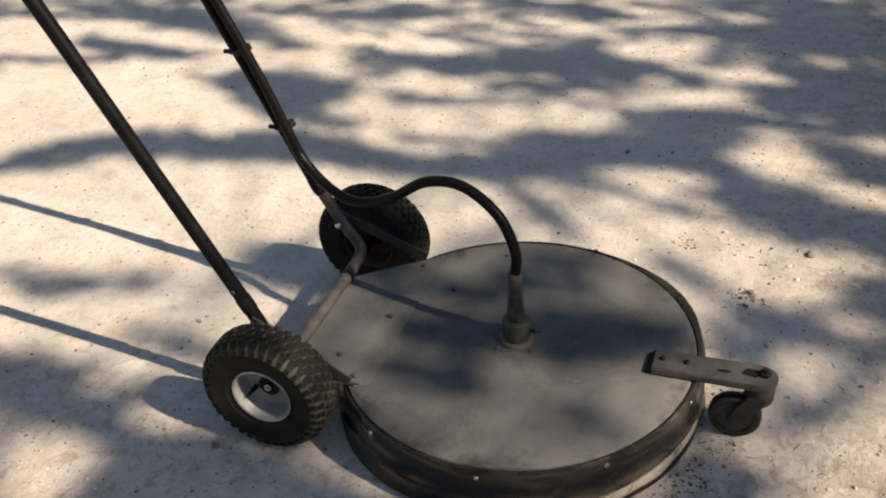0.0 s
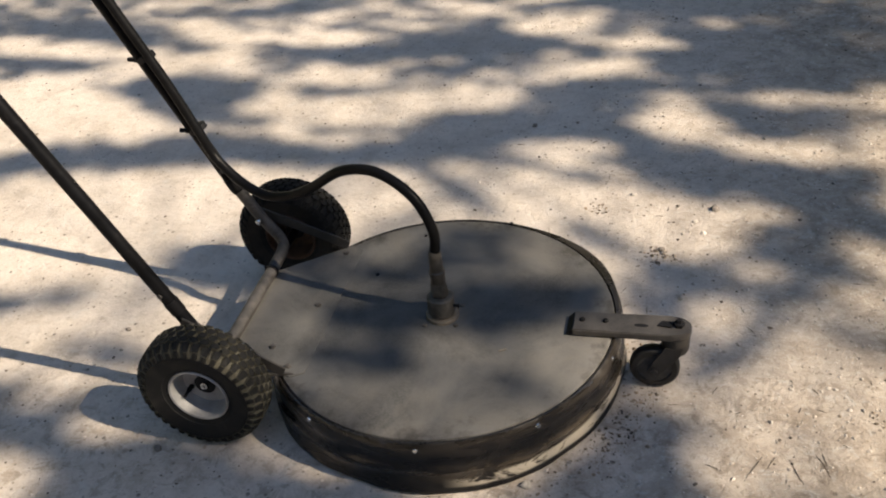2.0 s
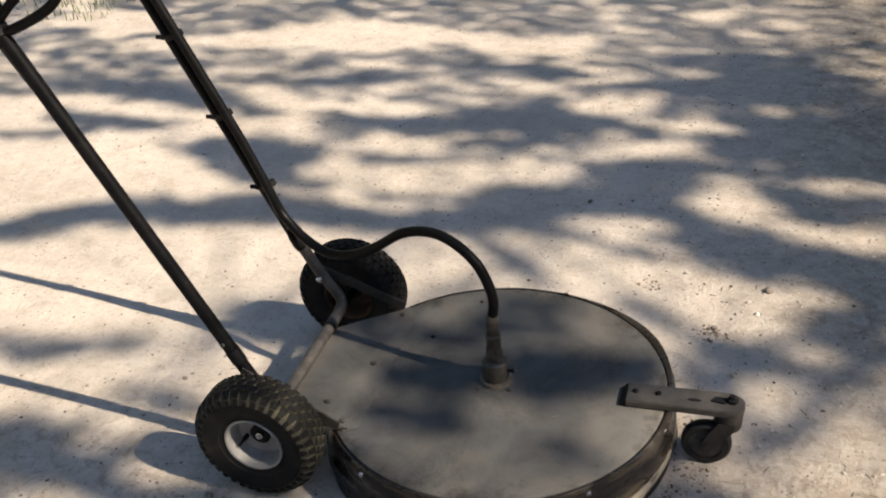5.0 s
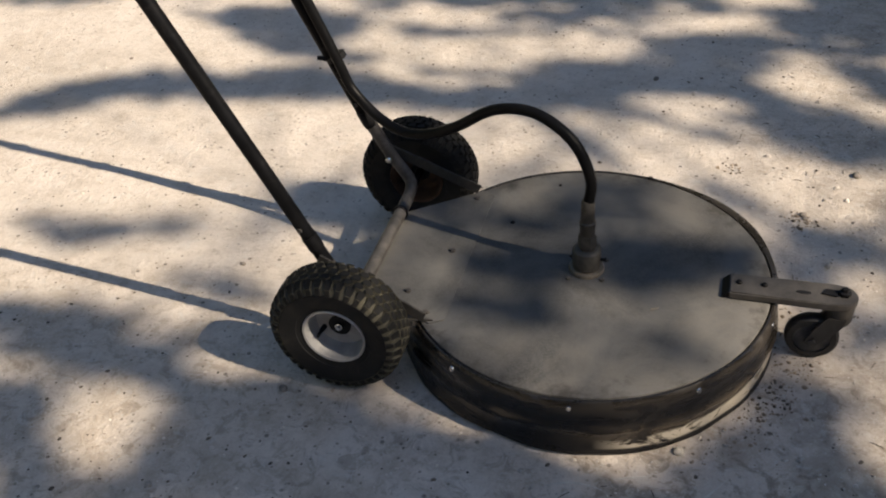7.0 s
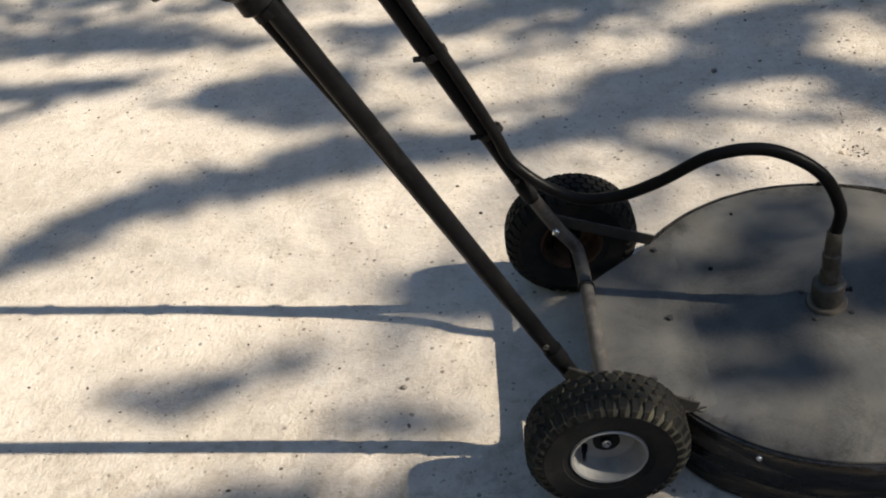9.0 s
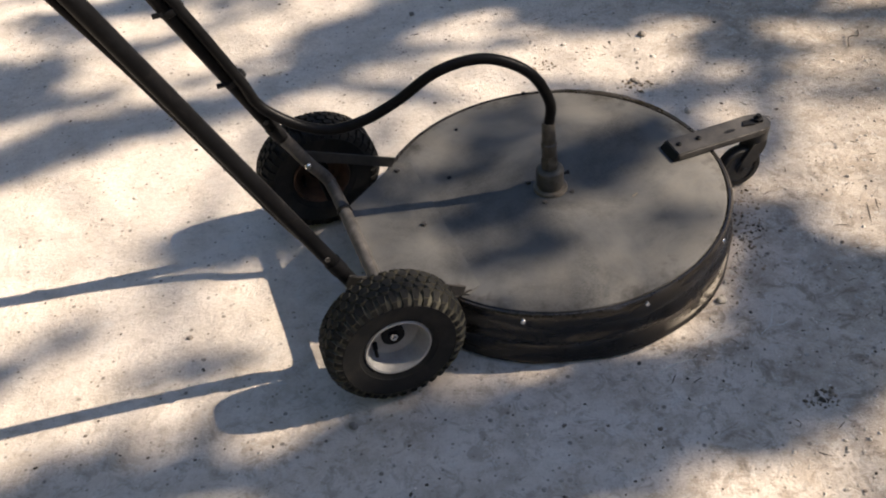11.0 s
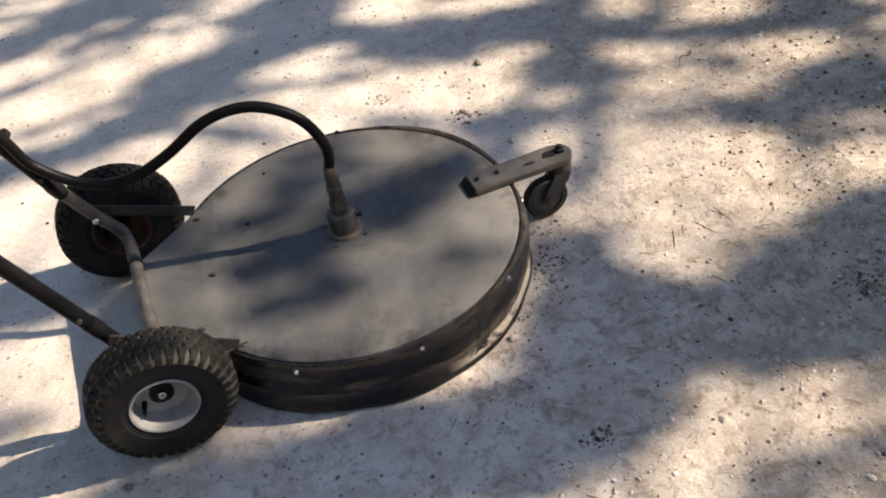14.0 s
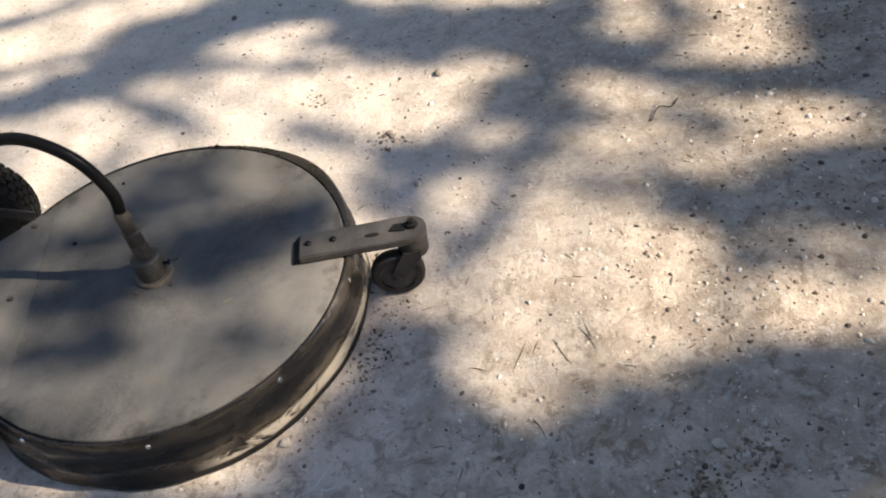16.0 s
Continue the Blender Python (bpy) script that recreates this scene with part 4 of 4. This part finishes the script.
SPRAYS_E = [
    (-0.45, 0.89, 0.21, 0.062, 4, 0.9), (-0.26, 0.93, 0.19, 0.062, 11, 0.9), (-0.03, 0.95, 0.25, 0.067, 2, 0.85),
    (-0.35, 0.72, 0.32, 0.034, -14, 0.81), (-0.10, 0.58, 0.21, 0.034, -44, 0.76), (-0.02, 0.74, 0.17, 0.045, -6, 0.57),
    (0.47, -0.68, 0.09, 0.067, -14, 0.76), (0.02, -0.45, 0.28, 0.179, -16, 0.94), (-0.65, -0.31, 0.36, 0.134, -18, 0.9),
    (-0.34, -0.45, 0.39, 0.157, -14, 0.94), (-0.05, -0.44, 0.29, 0.157, -15, 0.94), (0.35, -0.35, 0.17, 0.157, -23, 0.94),
    (0.49, -0.43, 0.21, 0.157, -15, 0.94), (0.64, -0.45, 0.22, 0.134, 1, 0.94), (0.25, -0.43, 0.17, 0.157, -31, 0.94),
]
SPRAYS_F = [
    (0.18, -0.49, 0.12, 0.112, -35, 0.9), (1.26, 0.50, 0.12, 0.134, -25, 0.85), (1.21, 0.30, 0.1, 0.112, -39, 0.85),
    (0.85, 0.50, 0.16, 0.078, -14, 0.85), (0.68, 0.45, 0.2, 0.09, -91, 0.85), (0.93, 0.18, 0.11, 0.09, -81, 0.76),
    (1.06, 0.08, 0.23, 0.134, -25, 0.85), (1.04, 0.01, 0.22, 0.078, -26, 0.47), (0.96, 0.59, 0.13, 0.078, -80, 0.76),
    (0.36, -0.13, 0.15, 0.112, -56, 0.85), (0.37, -0.27, 0.12, 0.134, -65, 0.9), (0.30, -0.32, 0.14, 0.112, -54, 0.85),
    (-1.42, 1.46, 0.58, 0.112, -16, 0.76), (-0.99, 1.68, 0.38, 0.09, 15, 0.76), (-0.76, 1.42, 0.33, 0.078, 1, 0.76),
]
SPRAYS_G = [
    (-0.32, 1.81, 0.36, 0.112, -8, 0.85), (0.05, 1.71, 0.4, 0.078, 11, 0.85), (-0.21, 1.54, 0.17, 0.112, 1, 0.85),
    (0.39, 1.98, 0.48, 0.134, 10, 0.76), (-0.83, 0.92, 0.23, 0.067, 2, 0.76), (-0.96, -0.24, 0.22, 0.134, -14, 0.71),
    (-0.88, -0.45, 0.17, 0.112, -38, 0.94), (-0.52, -0.35, 0.19, 0.157, -13, 0.71), (-0.43, -0.45, 0.25, 0.157, -4, 0.94),
    (-0.66, -0.56, 0.22, 0.112, 10, 0.85), (-0.74, -0.40, 0.27, 0.168, -11, 0.33), (0.71, 1.64, 0.47, 0.112, -3, 0.85),
    (0.68, 1.32, 0.47, 0.157, 0, 0.94), (0.54, 1.14, 0.51, 0.067, 4, 0.76), (0.65, 0.72, 0.36, 0.067, -2, 0.57),
]
SPRAYS_H = [
    (1.12, 0.01, 0.08, 0.134, -36, 0.94), (1.26, 0.40, 0.18, 0.157, -89, 0.85), (1.10, 0.34, 0.3, 0.09, -22, 0.85),
    (1.02, 0.12, 0.33, 0.112, -21, 0.71), (0.97, 0.02, 0.24, 0.134, -37, 0.47), (0.84, -0.37, 0.37, 0.112, 8, 0.94),
    (0.88, -0.45, 0.19, 0.179, 1, 0.94), (1.03, -0.06, 0.2, 0.146, -1, 0.52), (1.01, 0.06, 0.29, 0.134, -19, 0.76),
    (0.73, -0.49, 0.21, 0.179, 4, 0.94), (1.05, 0.16, 0.24, 0.134, -86, 0.76), (0.73, 1.50, 0.41, 0.157, 12, 0.85),
    (0.73, 1.20, 0.33, 0.134, 9, 0.85),
]
SPRAYS_J = [
    (-0.27, 0.02, 0.14, 0.075, 7, 0.98), (-0.20, 0.00, 0.06, 0.061, 7, 0.95), (-0.05, 0.07, 0.08, 0.110, 7, 0.98),
    (-0.20, -0.09, 0.04, 0.077, 8, 0.98), (-0.31, -0.10, 0.05, 0.055, 7, 0.85), (0.12, 0.08, 0.06, 0.067, 7, 0.85),
    (0.03, 0.03, 0.08, 0.047, 7, 0.80), (-0.31, 0.14, 0.17, 0.097, 6, 0.52), (-0.14, 0.19, 0.17, 0.094, 6, 0.55),
    (-0.10, 0.28, 0.20, 0.088, 6, 0.38),
    # the spray at (-0.55, 0.24) is added to shade the far wheel
    (0.68, 0.96, 0.26, 0.16, 2, 0.7), (-0.55, 0.24, 0.2, 0.12, 157, 0.92), (0.10, 0.13, 0.08, 0.084, -15, 0.92),
]
BOUGHS = [SPRAYS_A, SPRAYS_B, SPRAYS_C, SPRAYS_D, SPRAYS_E, SPRAYS_F, SPRAYS_G, SPRAYS_H, SPRAYS_J]
# openings in the crown through which the sun comes: place, half length, half width, turn
GAPS_A = [
    (-0.75, 1.46, 0.22, 0.07, -1), (-1.20, 1.56, 0.12, 0.06, -2), (-0.02, 1.53, 0.16, 0.08, -2), (0.26, 1.41, 0.13, 0.04, -1),
    (0.11, 1.24, 0.13, 0.05, -0), (-0.58, 1.19, 0.17, 0.07, 0), (-0.19, 1.07, 0.17, 0.07, 1), (-0.47, 0.94, 0.22, 0.06, 1),
    (0.36, 0.97, 0.11, 0.09, 1), (0.10, 0.79, 0.15, 0.06, 2), (0.45, 0.48, 0.13, 0.09, 4),
    (-0.72, -0.41, 0.12, 0.11, 12), (-0.58, -0.24, 0.12, 0.04, 12),
]
GAPS_B = [
    (0.95, 0.15, 0.10, 0.08, -16),
    (-0.97, -0.09, 0.17, 0.04, 11), (-0.21, -0.29, 0.07, 0.02, 12), (1.06, 0.46, 0.10, 0.06, -19), (1.07, 0.22, 0.10, 0.08, -17),
    (0.67, 0.13, 0.09, 0.07, -15), (0.87, -0.17, 0.19, 0.07, -13), (0.84, 0.36, 0.06, 0.06, -17), (0.58, -0.12, 0.11, 0.11, -13),
    (0.43, -0.62, 0.14, 0.06, -25), (-0.11, -0.05, 0.04, 0.05, 8), (0.07, 0.16, 0.05, 0.03, 7), (-0.40, -0.01, 0.05, 0.08, 7),
    (-0.07, -0.16, 0.19, 0.05, 8),
]
GAPS = [(x, y, a, b, math.cos(radians(k)), math.sin(radians(k))) for x, y, a, b, k in GAPS_A + GAPS_B]
REACH = 7.4                                     # metres from the ground to the crown, towards the sun


def build_tree():
    rnd = random.Random(21)
    tree = tagged(new("tree"), "tall broadleaf tree with open crown casting dappled shade", "tree")
    tree.location = (5.0, -5.4, 0)
    base = Vector(tree.location)
    verts, faces = [], []

    def opened(gx, gy):
        for x, y, a, b, c, s in GAPS:
            u, v = ((gx - x) * c + (gy - y) * s) / a, ((gy - y) * c - (gx - x) * s) / b
            if u * u + v * v < rnd.uniform(0.55, 1.25):
                return True
        return False

    def leaf(gx, gy, size, spread=0.25):
        if opened(gx, gy):
            return
        p = Vector((gx, gy, 0)) + SUN * (REACH + rnd.gauss(0, spread))
        nrm = (SUN + 0.9 * Vector((rnd.gauss(0, 0.5), rnd.gauss(0, 0.5), rnd.gauss(0, 0.5)))).normalized()
        u = nrm.orthogonal().normalized()
        a = rnd.uniform(0, 6.28)
        u, v = math.cos(a) * u + math.sin(a) * nrm.cross(u), math.cos(a) * nrm.cross(u) - math.sin(a) * u
        n = len(verts)
        for s, t, h in ((-1, 0, 0), (-0.35, 0.42, -0.06), (0.4, 0.38, -0.06), (1, 0, -0.1), (0.4, -0.38, -0.06), (-0.35, -0.42, -0.06), (0, 0, 0.04)):
            verts.append(tuple(p + size * (s * u + t * v + h * nrm) - base))
        faces.extend((n + i, n + (i + 1) % 6, n + 6) for i in range(6))

    def spray(x, y, length, width, turn, dense):
        """A flat spray of leaves, thinning out towards its ends."""
        ca, sa = math.cos(radians(turn)), math.sin(radians(turn))
        size = min(0.03, max(0.014, width * 0.28))
        area = (length + 0.8 * width) * width
        count = int(-math.log(1 - min(0.985, dense)) * area / (size * size * 0.85)) + 3
        for _ in range(count):
            s = rnd.triangular(-0.5, 0.5, rnd.uniform(-0.4, 0.4)) * (length * 1.15 + width)
            w = width * (1.08 - 0.5 * (2 * s / (length * 1.15 + width)) ** 2)
            t = max(-0.6, min(0.6, rnd.gauss(0, 0.3))) * w
            wave = 0.12 * width * math.sin(9 * s / (width + 0.05) + x * 20)
            leaf(x + s * ca - (t + wave) * sa, y + s * sa + (t + wave) * ca, size * rnd.uniform(0.7, 1.3))
        return Vector((x, y, 0)) + SUN * REACH

    bm = sweep(glide([(0, 0, -0.3), (0.05, 0.02, 1.2), (0.1, 0.25, 2.8), (0.2, 0.7, 4.2), (0.4, 1.2, 5.6)], 6), [0.19 - 0.006 * i for i in range(25)], 12)
    part("trunk", bm, M_BARK, tree)
    fork_at = base + Vector((0.2, 0.7, 4.2))
    for rows in BOUGHS:
        tips = [spray(*r) for r in rows]
        mid = sum(tips, Vector()) / len(tips) + Vector((0.25, -0.2, 0.2))
        pts = [fork_at, fork_at * 0.55 + mid * 0.45 + Vector((0, 0, 0.4)), mid]
        bm = sweep([p - base for p in glide(pts, 6)], [0.03 - 0.0021 * i for i in range(13)], 8)
        for p in tips:
            sweep([mid - base, (mid + p) / 2 - base + Vector((0, 0, 0.06)), p - base], [0.005, 0.004, 0.002], 5, bm)
        part("limb", bm, M_BARK, tree)
    # the rest of the crown, out to the sides, in drifts
    for _ in range(82000):
        x, y = rnd.uniform(-5.0, 4.5), rnd.uniform(-3.5, 5.6)
        if math.hypot((x + 0.2) / 4.9, (y - 1.0) / 4.6) > 0.8 + 0.2 * rnd.random() + 0.15 * noise.noise(Vector((x * 0.9, y * 0.9, 2.0))):
            continue
        if -2.0 < x < 1.2 and -0.62 < y < 1.4 and not (y > 1.1 and rnd.random() < 0.75):
            continue
        n = noise.noise(Vector((x * 1.5, y * 2.6, 4.0))) + 0.6 * noise.noise(Vector((x * 3.6, y * 6.0, 8.0)))
        if n > (-0.26 if y > 1.25 else -0.16 if y > 1.0 else 0.0) - (0.12 if x > 0.3 and y > 0.8 else 0.0) - 0.22 * min(1.0, max(0.0, (x + 0.2) / 0.9)) + 0.1 * rnd.random():
            leaf(x, y, rnd.uniform(0.02, 0.04))
    me = bpy.data.meshes.new("crown")
    me.from_pydata(verts, [], faces)
    me.materials.append(M_LEAF)
    crown = new("crown", me)
    crown.parent = tree
    return tree


build_tree()


def build_grass():
    rnd = random.Random(5)
    verts, faces = [], []
    for _ in range(2600):
        x, y = rnd.uniform(-4.2, -2.3), rnd.uniform(2.2, 4.2)
        if y < 2.35 + 0.12 * noise.noise(Vector((x * 3, 0, 0))) - 0.25 * (x + 3.0):
            continue
        a, h, w, n = rnd.uniform(0, 6.28), rnd.uniform(0.02, 0.07), rnd.uniform(0.0015, 0.003), len(verts)
        dx, dy, lean = math.cos(a), math.sin(a), rnd.uniform(0.1, 0.7) * h
        z = ground_z(x, y)
        verts += [(x - dy * w, y + dx * w, z - 0.002), (x + dy * w, y - dx * w, z - 0.002), (x + dx * lean * 0.4 + dy * w, y + dy * lean * 0.4 - dx * w, z + h * 0.6), (x + dx * lean * 0.4 - dy * w, y + dy * lean * 0.4 + dx * w, z + h * 0.6), (x + dx * lean, y + dy * lean, z + h)]
        faces += [(n, n + 1, n + 2, n + 3), (n + 3, n + 2, n + 4)]
    me = bpy.data.meshes.new("grass")
    me.from_pydata(verts, [], faces)
    me.materials.append(M_GRASS)
    tagged(new("grass", me), "short green grass along the edge of the grit", "grass", kind="stuff")


build_grass()


def build_backdrop():
    """An unseen ragged wall added all round to block low sky, lower towards the sun."""
    bm = bmesh.new()
    rows = []
    for i in range(160):
        a = 2 * math.pi * i / 160
        to_sun = max(0.0, math.cos(a - math.atan2(SUN.y, SUN.x)))
        top = (9.5 - 5.5 * to_sun ** 2) * (1 + 0.22 * noise.noise(Vector((math.cos(a) * 7, math.sin(a) * 7, 0))))
        col = []
        for k in range(14):
            f = k / 13
            r = 13.0 + 1.2 * noise.noise(Vector((math.cos(a) * 9, math.sin(a) * 9, f * 6))) - 1.0 * math.sin(math.pi * f)
            col.append(bm.verts.new((r * math.cos(a), r * math.sin(a), -0.2 + top * f)))
        rows.append(col)
    for a, b in zip(rows, rows[1:] + rows[:1]):
        for k in range(13):
            bm.faces.new((a[k], b[k], b[k + 1], a[k + 1]))
    tagged(new("backdrop", mesh_of(bm, "backdrop", M_BACKDROP)), "unseen dark green backdrop wall added to block low sky", "woodland", kind="structure")


build_backdrop()
